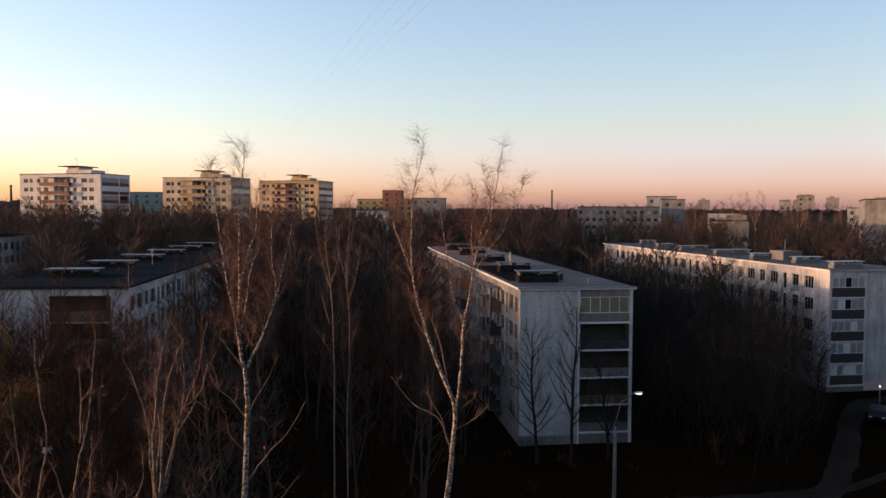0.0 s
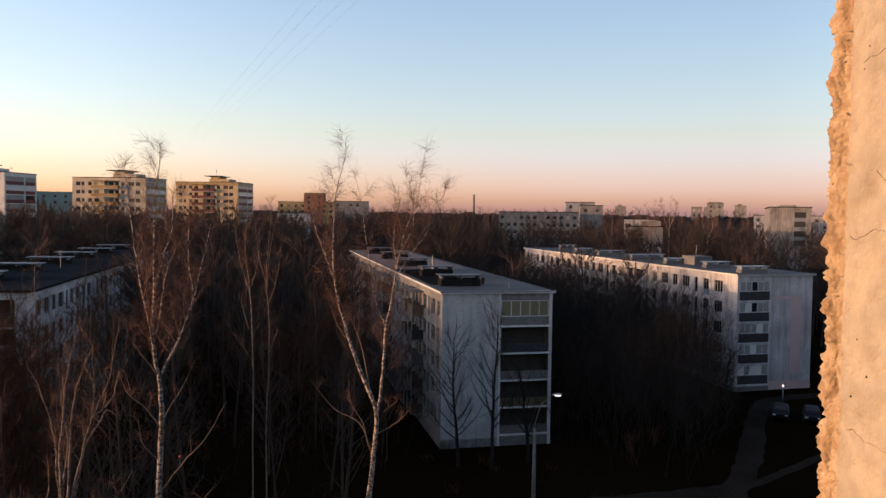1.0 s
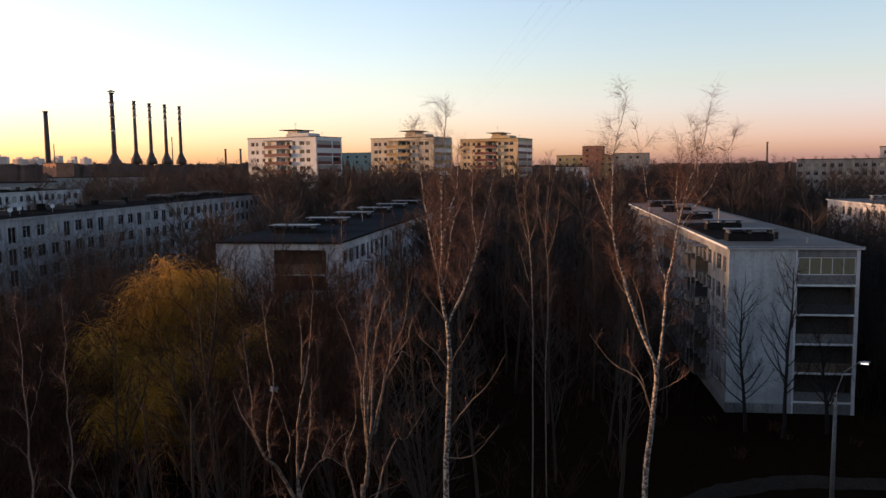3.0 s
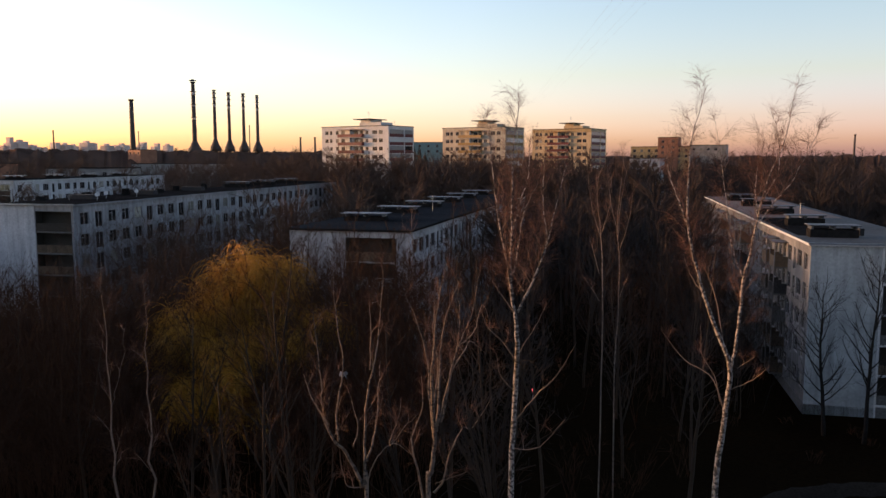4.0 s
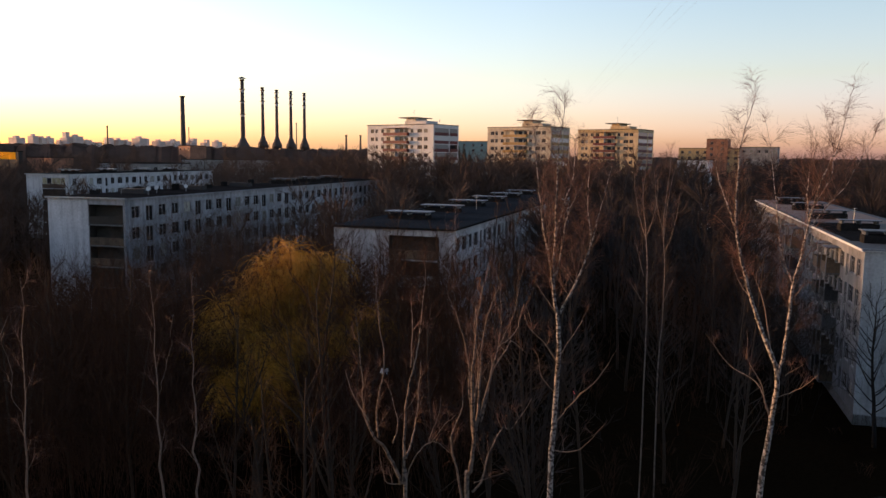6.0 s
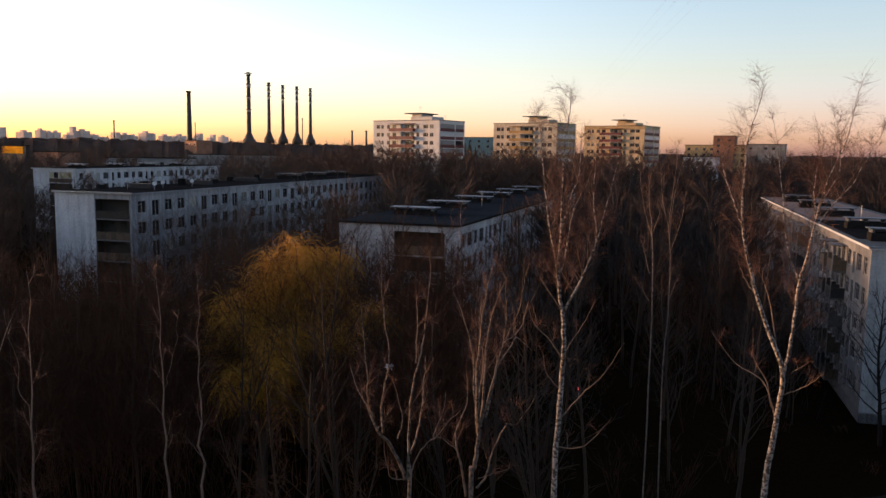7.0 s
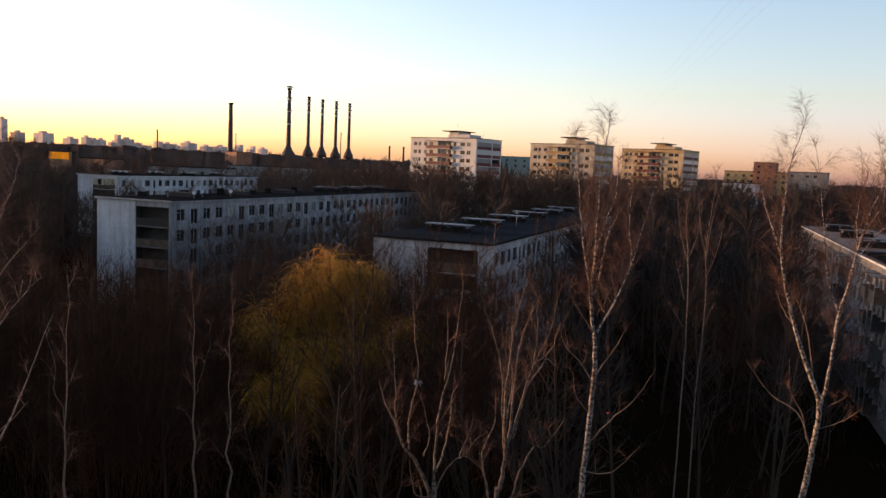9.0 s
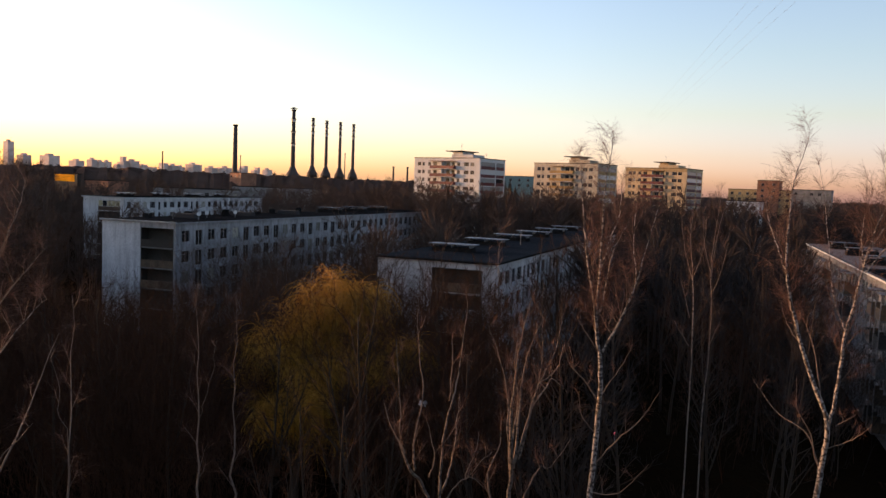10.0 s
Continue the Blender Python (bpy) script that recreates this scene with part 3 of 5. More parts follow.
def tower(label, x, y, W, L, H, rz, wall, bal, top_band, group):
    """A nine-storey point block with a balcony stack in front, loggia bands on its flank and a lift house."""
    z0 = ground_z(x, y) - 0.5
    t = thing("tower_block", label, "apartment building", group, pose(x, y, 0, 0, 0, rz))
    levels = rows_of(H, 9, 2.72, 0.9)
    cols = [0.05, 0.125, 0.215, 0.30, 0.50, 0.585, 0.665, 0.765, 0.86]
    widths = [1.5, 1.1, 1.3, 1.6, 1.6, 1.3, 1.2, 2.0, 1.6]
    holes = [(W * c, W * c + w, fl + 0.95, fl + 2.25) for fl in levels for c, w in zip(cols, widths)]
    flank = [(L * a, L * c, fl + 0.05, fl + 2.5) for fl in levels for a, c in ((0.04, 0.60), (0.64, 0.96))]
    s = Shape()
    facade(s, (0, 0), (1, 0), (0, -1), W, z0, H, holes)
    facade(s, (W, 0), (0, 1), (1, 0), L, z0, H, flank, 1.2)
    facade(s, (W, L), (-1, 0), (0, 1), W, z0, H, [])
    facade(s, (0, L), (0, -1), (-1, 0), L, z0, H, [])
    part("wall", s.mesh("wall", wall), t)
    put_windows(t, (0, 0), 0, holes)
    for fl in levels:
        part("balcony_slab", box_mesh("balcony_slab", TRIM, W * 0.28, W * 0.645, -1.3, 0, fl - 0.12, fl + 0.02), t)
        part("balcony_parapet", Shape().box(W * 0.28, W * 0.645, -1.32, -1.25, fl + 0.02, fl + 1.05).box(W * 0.28, W * 0.28 + 0.06, -1.25, 0, fl + 0.02, fl + 1.05)
             .box(W * 0.645 - 0.06, W * 0.645, -1.25, 0, fl + 0.02, fl + 1.05).mesh("balcony_parapet", bal), t)
        part("divider", box_mesh("divider", TRIM, W * 0.46, W * 0.463, -1.25, 0, fl, fl + 2.6), t)
        for a, c in ((0.04, 0.60), (0.64, 0.96)):
            part("loggia_parapet", box_mesh("loggia_parapet", bal, W - 0.03, W + 0.04, L * a, L * c, fl + 0.05, fl + 1.1), t)
            part("loggia_glass", box_mesh("loggia_glass", GLASS_LACE, W - 0.12, W - 0.09, L * a, L * c, fl + 1.1, fl + 2.5), t)
    part("balcony_roof", box_mesh("balcony_roof", bal, W * 0.27, W * 0.655, -1.5, 0, levels[0] + 2.55, levels[0] + 2.65), t)
    part("roof", box_mesh("roof", FELT, -0.15, W + 0.15, -0.15, L + 0.15, H, H + 0.18), t)
    if top_band is not None:
        part("top_band", Shape().box(-0.03, W + 0.03, -0.03, 0.0, H - 1.35, H).mesh("top_band", top_band), t, "coloured band under the roof edge")
    lift = part("lift_house", Shape().box(W * 0.46, W * 0.78, L * 0.3, L * 0.75, H + 0.18, H + 1.5).mesh("lift_house", wall), t)
    part("roof_slab", box_mesh("roof_slab", FELT, W * 0.40, W * 0.66, L * 0.2, L * 0.85, H + 2.5, H + 2.75), lift)
    part("upper_room", box_mesh("upper_room", wall, W * 0.48, W * 0.62, L * 0.3, L * 0.75, H + 1.5, H + 2.5), lift)
    antenna(t, W * 0.52, L * 0.5, H + 2.75, 2.6)
    antenna(t, W * 0.9, L * 0.5, H + 0.18, 1.8)
    return t


GT = "nine-storey towers"
tower("pale nine-storey tower with red-brown balconies, evening sun", -132.7, 246.6, 28.5, 15, 32.7, -12, PANEL_TOWER, REDBROWN, None, GT)
tower("cream nine-storey tower with ochre balconies, evening sun", -97.4, 273.2, 25.8, 14.7, 32.8, -12, PANEL_WARM, OCHRE, None, GT)
tower("cream nine-storey tower with yellow top and red-brown balconies", -75.1, 321.3, 25.6, 17, 33.6, -12, PANEL_AMBER, REDBROWN, PANEL_YELLOW, GT)


def far_block(label, x, y, W, L, z1, rz, wall, floors=0, cols=0, top=None, name="building", roof=FELT, pitch=2.8):
    """A plainer building in the distance, its windows set into the front wall."""
    z0 = ground_z(x, y) - 0.6
    b = thing(name, label, "building", "", pose(x, y, 0, 0, 0, rz))
    holes = []
    for k in range(floors):
        for i in range(cols):
            u = W * (i + 0.5) / cols - 0.7
            z = z1 - 0.7 - pitch * (k + 1) + 0.9
            if z > z0 + 0.5:
                holes.append((u, u + 1.4, z, z + 1.4))
    s = Shape()
    facade(s, (0, 0), (1, 0), (0, -1), W, z0, z1, holes)
    facade(s, (W, 0), (0, 1), (1, 0), L, z0, z1, [])
    facade(s, (W, L), (-1, 0), (0, 1), W, z0, z1, [])
    facade(s, (0, L), (0, -1), (-1, 0), L, z0, z1, [])
    part("wall", s.mesh("wall", wall), b)
    part("roof", box_mesh("roof", roof, -0.2, W + 0.2, -0.2, L + 0.2, z1, z1 + 0.25), b)
    put_windows(b, (0, 0), 0, holes)
    if top:
        part("roof_hut", box_mesh("roof_hut", wall, W * top[0], W * top[1], L * 0.25, L * 0.75, z1 + 0.25, z1 + top[2]), b)
    return b


far_block("teal clad low building behind dark firs", -172, 396, 44, 14, 30.4, 5, TEAL, 2, 9)
far_block("ochre block of flats in evening sun", -45.5, 417, 44, 16, 27.6, -4, PANEL_YELLOW, 3, 12)
far_block("tall ochre brick block in evening sun", -32.0, 415, 10, 12, 32.2, -4, BRICK, 3, 2)
far_block("low brown block with dark roof", -16.0, 411, 17, 12, 28.2, -4, PANEL_DIM, 1, 5)
far_block("small white house among bare trees", -28.5, 258, 9.5, 8, 21.8, -6, PANEL, 1, 3)
far_block("long pale four-storey block in shade", 51.0, 298, 30, 12, 23.4, -12, PANEL_DIM, 3, 12)
far_block("weathered pale block with flat roof", 85.0, 306, 9, 12, 26.4, -14, PANEL_DIM, 1, 2, (0.0, 0.5, 1.0))
far_block("grey concrete block with roof house", 85.0, 328, 12, 12, 28.0, -14, PANEL_GREY, 2, 3)
far_block("low beige house with two dark windows", 71.5, 208, 9, 9, 19.4, -18, PANEL_DIM, 2, 4, (0.4, 0.95, 1.6))
far_block("pale three-storey house with flat roof", 75.0, 222, 9, 9, 21.4, -18, PANEL_GREY, 1, 4)
far_block("brown tower block on the skyline", 205.0, 456, 9.5, 12, 31.0, -24, PANEL_DIM, 3, 2, (0.1, 0.9, 1.0))
far_block("pale narrow tower on the skyline", 197.0, 460, 6, 8, 28.6, -24, PANEL_DIM, 2, 2)
far_block("pale row of flats on the skyline", 170.0, 330, 40, 12, 23.5, -28, PANEL_GREY, 2, 12)
R3 = far_block("weathered beige five-storey block with loggia column", 116.5, 217, 11.0, 40, 25.4, -26, PANEL_DIM, 0, 0, (0.3, 0.7, 0.9))
# flat dark sheets stand for the shaded openings; no recess is cut
for k in range(4):
    part("loggia", box_mesh("loggia", DARK, 6.6, 9.6, -0.05, 0.0, 25.4 - 2.9 - 2.7 * k, 25.4 - 1.3 - 2.7 * k), R3)
    part("loggia_parapet", box_mesh("loggia_parapet", STAIR_BLUE, 6.6, 9.6, -0.07, 0.0, 25.4 - 3.9 - 2.7 * k, 25.4 - 2.95 - 2.7 * k), R3)
far_block("long low brown factory hall", -330.0, 392, 110, 40, 22.0, 22, BRICK, 0, 0, None, "factory_hall")
far_block("brick boiler house lit by low sun", -316.6, 360, 13, 10, 26.8, -20, BRICK, 1, 3, None, "boiler_house")
far_block("low grey workshop with flat roof", -217, 207, 30, 16, 18.6, 40, CONCRETE, 1, 9, None, "workshop", FELT)
far_block("low grey workshop with flat roof", -262, 300, 46, 18, 19.4, 38, CONCRETE, 0, 0, None, "workshop", FELT)
G = far_block("low brick hall under a flat roof", -243, 199.5, 15, 8, 20.3, -10, BRICK, 0, 0, None, "workshop")
M = far_block("low hall with glass front catching the sunset", -261.5, 201.2, 18.4, 1.4, 22.3, -14, SHADED_WALL, 0, 0, None, "glass_hall")
# panes painted gold in place of a real reflection of the sun
for i in range(9):
    part("pane", box_mesh("pane", SUNSET_GLASS, 0.15 + 1.8 * i, 1.85 + 1.8 * i, -0.05, 0.0, 19.6, 22.1), M, "glass pane with the sunset's gold put into its colour")
# skyline blocks on the left look hazy only through their wall colour
rng = random.Random(11)
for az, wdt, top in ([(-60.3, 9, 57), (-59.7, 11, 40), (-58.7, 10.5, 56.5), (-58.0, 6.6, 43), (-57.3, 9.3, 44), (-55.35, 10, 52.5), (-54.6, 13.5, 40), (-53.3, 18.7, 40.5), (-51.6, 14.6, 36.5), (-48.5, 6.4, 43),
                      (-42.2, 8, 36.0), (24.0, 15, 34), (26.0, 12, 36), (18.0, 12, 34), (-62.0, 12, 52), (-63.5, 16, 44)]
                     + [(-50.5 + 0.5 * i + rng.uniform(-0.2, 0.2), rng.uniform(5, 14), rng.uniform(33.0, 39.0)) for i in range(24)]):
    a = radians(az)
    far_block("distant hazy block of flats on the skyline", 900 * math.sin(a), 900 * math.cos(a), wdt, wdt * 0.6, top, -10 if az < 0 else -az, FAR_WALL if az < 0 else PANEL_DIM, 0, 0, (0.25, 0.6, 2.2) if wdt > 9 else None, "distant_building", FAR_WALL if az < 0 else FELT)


# ---- chimneys and masts ----
def chimney(label, x, y, z0, z1, r, bands, flare, cap, mat=STACK):
    c = thing("chimney", label, "chimney", "factory chimneys", pose(x, y, 0))
    g = ground_z(x, y) - 0.5
    part("shaft", Shape().tube([Vector((0, 0, g)), Vector((0, 0, z0 + 6)), Vector((0, 0, z1))], [r * 1.15, r * 1.12, r * 0.82], 14).mesh("shaft", mat, True), c)
    if flare:
        part("base_cone", Shape().tube([Vector((0, 0, z0 - 2.5)), Vector((0, 0, z0 + 0.2)), Vector((0, 0, z0 + 2.0)), Vector((0, 0, z0 + 5.0))], [r * 3.5, r * 3.2, r * 2.2, r * 1.15], 14).mesh("base_cone", mat, True), c, "flared steel foot")
    for a, b in bands:
        za, zb = z0 + (z1 - z0) * a, z0 + (z1 - z0) * b
        part("band", Shape().tube([Vector((0, 0, za)), Vector((0, 0, zb))], [r * 1.04, r * 1.02], 14).mesh("band", STACK_PALE, True), c, "worn white band")
        part("platform", Shape().tube([Vector((0, 0, zb)), Vector((0, 0, zb + 0.3))], [r * 1.5, r * 1.5], 12).mesh("platform", mat), c)
    part("rim", Shape().tube([Vector((0, 0, z1 - 0.8)), Vector((0, 0, z1))], [r * 1.15, r * 1.15], 14).mesh("rim", mat, True), c)
    if cap:
        part("cap", Shape().tube([Vector((0, 0, z1 + 0.5)), Vector((0, 0, z1 + 1.5))], [r * 2.0, r * 0.3], 12).mesh("cap", mat), c, "conical rain cap")


BANDS = [(0.70, 0.75), (0.82, 0.86), (0.91, 0.94)]
chimney("tall banded steel chimney with conical cap", -301.0, 399.3, 27.5, 67.6, 1.25, [(0.44, 0.47), (0.64, 0.66), (0.80, 0.85)], True, True)
for x, y, z in ((-303.0, 422.6, 64.8), (-304.4, 440.0, 64.7), (-302.4, 453.4, 64.9), (-300.3, 466.7, 64.7)):
    chimney("slim banded steel chimney with flared foot", x, y, 29.0, z, 1.0, BANDS, True, False)
chimney("tapering dark brick chimney", -314.9, 362.3, 24.0, 55.1, 1.3, [], False, False)
for x, y, z, r in ((-307.6, 467.9, 44.6, 0.35), (-275.0, 480.0, 36.5, 0.7), (-266.0, 484.0, 36.5, 0.7), (-402.0, 391.0, 40.0, 0.5), (-374.0, 436.0, 40.5, 0.3), (68.6, 495.3, 35.0, 0.55)):
    chimney("thin dark stack on the skyline", x, y, 20.0, z, r, [], False, False)


# ---- trees ----
def rvec(rng, k=1.0):
    return Vector((rng.uniform(-k, k), rng.uniform(-k, k), rng.uniform(-k, k)))


def grow(rng, p, d, length, n, wob, up):
    pts = [p.copy()]
    d = d.normalized()
    for i in range(n):
        d = (d + rvec(rng, wob) + Vector((0, 0, up))).normalized()
        p = p + d * (length / n)
        pts.append(p.copy())
    return pts


def along(pts, f):
    f = min(max(f, 0.0), 0.999) * (len(pts) - 1)
    i = int(f)
    return pts[i].lerp(pts[i + 1], f - i), (pts[i + 1] - pts[i]).normalized()


def taper(n, a, b):
    return [a + (b - a) * i / (n - 1) for i in range(n)]


def clothe(rng, stem, limbs, twigs, H, reach, limb_n, low, r0, droop, thin, twig_len, steep=0.9, sub=5, fine=4):
    """Limbs, side branches and fine shoots along one stem."""
    for i in range(limb_n):
        f = low + (0.99 - low) * ((i + rng.random()) / limb_n)
        p, d = along(stem, f)
        az = rng.uniform(0, 2 * math.pi)
        out = Vector((math.cos(az), math.sin(az), steep + rng.uniform(-0.25, 0.5)))
        ln = reach * (1.0 - f * 0.64) * rng.uniform(0.5, 1.15)
        pts = grow(rng, p, out, ln, 4, 0.16, 0.10)
        r = max(r0 * (1.05 - f) * 0.42, thin * 1.3)
        limbs.tube(pts, taper(5, r, thin), 3, False)
        for j in range(sub):
            q, e = along(pts, 0.2 + 0.78 * (j + rng.random()) / sub)
            b = grow(rng, q, (e + rvec(rng, 0.7) + Vector((0, 0, 0.2))).normalized(), ln * rng.uniform(0.22, 0.45), 3, 0.22, 0.06 - droop * 0.4)
            twigs.ribbon(b, thin * 0.8)
            for k in range(fine):
                q2, e2 = along(b, 0.1 + 0.88 * (k + rng.random()) / fine)
                c = grow(rng, q2, (e2 + rvec(rng, 0.75)).normalized(), twig_len * (1.1 - 0.4 * f) * rng.uniform(0.35, 1.3), 2, 0.25, -droop)
                twigs.ribbon(c, thin * 0.5)


def bare_tree_meshes(seed, H, reach, limb_n, forked):
    rng = random.Random(seed)
    tr, tw = Shape(), Shape()
    r0 = H * 0.0078
    stem = grow(rng, Vector((0, 0, -0.4)), Vector((rng.uniform(-0.05, 0.05), rng.uniform(-0.05, 0.05), 1)), H + 0.4, 9, 0.055, 0.06)
    tr.tube(stem, taper(10, r0, 0.02), 6)
    stems = [stem]
    if forked:
        for k in range(forked):
            p, d = along(stem, rng.uniform(0.25, 0.5))
            az = rng.uniform(0, 6.28)
            s2 = grow(rng, p, Vector((0.45 * math.cos(az), 0.45 * math.sin(az), 1)), H * rng.uniform(0.42, 0.6), 6, 0.08, 0.12)
            tr.tube(s2, taper(7, r0 * 0.6, 0.015), 5)
            stems.append(s2)
    for i, s in enumerate(stems):
        n = limb_n if i == 0 else limb_n // 2
        clothe(rng, s, tr, tw, H, reach * (1 if i == 0 else 0.7), n, 0.30 if i == 0 else 0.15, r0, 0.02, 0.013, 0.8, 1.0, 5, 3)
    return tr, tw


def spans_clear(x, y, margin):
    """True where no building stands within margin."""
    for bx, by, rz, w, l in ((7.5, 75.1, 7.0, 11.2, 86), (47.1, 95.1, 8.8, 11.2, 77), (-43.8, 73.7, 5.5, 13.5, 84), (-86.8, 74.1, 8.0, 11.5, 100),
                             (-164.4, 134.5, 8.0, 12.0, 63), (-132.7, 246.6, -12, 28.5, 15), (-97.4, 273.2, -12, 25.8, 15), (-75.1, 321.3, -12, 25.6, 17),
                             (-217, 207, 40, 30, 16), (71.5, 208, -18, 12, 24), (116.5, 217, -26, 13.5, 40), (-14, -16, 0, 50, 16)):
        a = radians(rz)
        dx, dy = x - bx, y - by
        u, v = dx * math.cos(a) + dy * math.sin(a), -dx * math.sin(a) + dy * math.cos(a)
        if -margin < u < w + margin and -margin < v < l + margin:
            return False
    return True


def near_line(x, y, pts, gap):
    for (ax, ay), (bx, by) in zip(pts, pts[1:]):
        dx, dy = bx - ax, by - ay
        t = min(max(((x - ax) * dx + (y - ay) * dy) / (dx * dx + dy * dy), 0), 1)
        if math.hypot(x - ax - t * dx, y - ay - t * dy) < gap:
            return True
    return False


# the woods: a few grown forms, copied and turned
FORMS = []
for i, (H, reach, n, fk, lab) in enumerate(((14, 3.6, 22, 1, "bare brown deciduous tree with fine twigs"), (15, 3.2, 25, 0, "slender bare tree with dark trunk"),
                                            (13, 4.2, 22, 2, "forked bare tree with spreading crown"), (15, 3.0, 25, 1, "bare birch with thin pale trunk"),
                                            (12, 3.8, 22, 2, "low spreading bare tree in early spring"))):
    tr, tw = bare_tree_meshes(100 + i, H, reach, n, fk)
    FORMS.append((H, tr.mesh("trunk", TRUNK, True), tw.mesh("crown", BUSH), tw.mesh("crown", PARK_TWIG), lab))


def wood_tree(x, y, height, rng, form=None):
    H, tm, red, grey, lab = FORMS[form if form is not None else rng.choice((0, 1, 2, 2, 3, 4))]
    # crowns to the right take the copy with shade put into its colour
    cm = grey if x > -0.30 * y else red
    k = height / H
    t = thing("tree", lab, "tree", "bare woodland trees", pose(x, y, ground_z(x, y), 0, 0, rng.uniform(0, 360)) @ Matrix.Diagonal((k * rng.uniform(0.9, 1.2), k * rng.uniform(0.9, 1.2), k, 1)))
    part("trunk", tm, t)
    part("crown", cm, t, "fine brown twigs")


WAYS = ([(2.0, 52.0), (10.5, 59.3), (31.0, 62.5)], [(27, 56), (37, 71), (43.5, 82.5), (50, 90.5), (64, 93)], [(31, 62), (45, 70.5), (56, 76)])


def top_limit(az, d):
    """The greatest height over the eye line, as a slope, that the crowns reach in each stretch of the place."""
    if az < -53:
        return -0.20 if d < 32 else (-0.05 if d < 110 else -0.012)
    if d < 48:
        return -0.17
    if az < -42:
        return -0.135 if d < 125 else -0.05
    if az < -34 and 74 < d < 125:
        return -0.08
    if -42 <= az < -20:
        return -0.108 if d < 74 else -0.06
    if -20 <= az < -1:
        return -0.10 if d < 75 else -0.055
    if 3 < az < 15 and d < 80:
        return -0.36
    if d < 72:
        return -0.29
    if d < 95:
        return -0.155
    return -0.125 if d < 140 else -0.06


rng = random.Random(42)
placed, tries = [], 0
while len(placed) < 270 and tries < 60000:
    tries += 1
    az = rng.uniform(-82, 42)
    d = 22 + 140 * rng.random() ** 0.85
    x, y = d * math.sin(radians(az)), d * math.cos(radians(az))
    gap = 4.2 + d * 0.022
    if not spans_clear(x, y, 2.6) or any(near_line(x, y, w, 2.6) for w in WAYS):
        continue
    if (3 < az < 16 and d < 74) or (16 <= az < 34 and 52 < d < 92 and x > 30 and rng.random() < 0.85) or (-13 < az < 3 and d < 48) or (-12 < az < 0 and d < 85 and rng.random() < 0.8) or (az < -36 and d < 47) or (-32 < az < -13 and d < 34) or (14 < az < 36 and d < 97) or (10 < az < 33 and d > 80 and rng.random() < 0.75):
        continue
    if any(math.hypot(x - a, y - b) < gap for a, b in placed):
        continue
    if abs(x + 33) < 6 and abs(y - 47) < 9:
        continue
    top = 22 + d * top_limit(az, d) + rng.uniform(-2.2, 0.6)
    h = min(top - ground_z(x, y), rng.uniform(14, 19))
    if h < 5:
        continue
    placed.append((x, y))
    wood_tree(x, y, h, rng)


for x, y, hh in ((-45, 68, 14.6), (-42.5, 65, 15.2), (-40, 68.5, 15.4), (-37.5, 66, 15.3), (-35, 69, 15.4), (-33, 66.5, 15.0), (-31, 69.5, 15.0), (-28, 72, 14.0), (-27.2, 80, 14.0), (-27, 90, 14.5), (-28, 101, 14.5), (-29, 113, 15.0),
                 (-1.5, 80, 11.0), (-2.5, 92, 12.0), (-3.5, 106, 12.5), (-5.0, 122, 13.0), (2.0, 77.5, 8.0), (0.8, 85, 10.5), (-0.6, 99, 11.5), (-2.0, 114, 12.5), (-3.6, 132, 13.0), (2.2, 72.5, 8.5)):
    wood_tree(x, y, hh, rng, 2 if hh > 14.4 else 0)


def far_woods(name, label, seed, count, d0, d1, az0, az1, hmin, hmax, limit, shoots=9, mat=None):
    """Trees past counting, joined into one object."""
    r = random.Random(seed)
    forms = []
    for q in range(5):
        s, s2 = Shape(), Shape()
        stem = grow(r, Vector((0, 0, 0)), Vector((0, 0, 1)), 1.0, 4, 0.06, 0.05)
        s.tube(stem, taper(5, 0.011, 0.003), 4, False)
        for k in range(26):
            p, e = along(stem, r.uniform(0.22, 0.98))
            a = r.uniform(0, 6.28)
            f = (p.z)
            ln = (0.30 * (1.1 - f) + 0.05) * r.uniform(0.6, 1.2)
            pts = grow(r, p, Vector((math.cos(a), math.sin(a), 0.9)), ln, 2, 0.15, 0.15)
            s.tube(pts, taper(3, 0.0036, 0.0014), 3, False)
            for j in range(shoots):
                q2, e2 = along(pts, r.uniform(0.15, 1.0))
                s.ribbon(grow(r, q2, e2 + rvec(r, 0.5), 0.13 * r.uniform(0.6, 1.4), 1, 0.1, 0.05), 0.0019)
        forms.append((np.array(s.v), s.f))
    vs, fs, base, made, guard = [], [], 0, 0, 0
    while made < count and guard < count * 30:
        guard += 1
        az = r.uniform(az0, az1)
        d = d0 + (d1 - d0) * r.random() ** 1.3
        x, y = d * math.sin(radians(az)), d * math.cos(radians(az))
        if not spans_clear(x, y, 3) or (7 < az < 34 and d < 150 and r.random() < 0.85):
            continue
        h = min(r.uniform(hmin, hmax), 22 + d * (min(limit(az, d), -0.0135) if -53.2 < az < -49.0 and d < 330 else limit(az, d)) + r.uniform(-3.0, 1.0) - ground_z(x, y))
        if h < 6:
            continue
        made += 1
        v, f = forms[r.randrange(5)]
        a = r.uniform(0, 6.28)
        w = h * r.uniform(0.85, 1.3)
        m = np.array([[math.cos(a) * w, -math.sin(a) * w, 0], [math.sin(a) * w, math.cos(a) * w, 0], [0, 0, h]])
        vs.append(v @ m.T + np.array([x, y, ground_z(x, y) - 0.3]))
        fs += [tuple(i + base for i in q) for q in f]
        base += len(v)
    me = bpy.data.meshes.new(name)
    me.from_pydata(np.concatenate(vs).tolist(), [], fs)
    me.materials.append(mat or FAR_TWIG)
    tagged(new(name, me), label, "woods", kind="stuff")


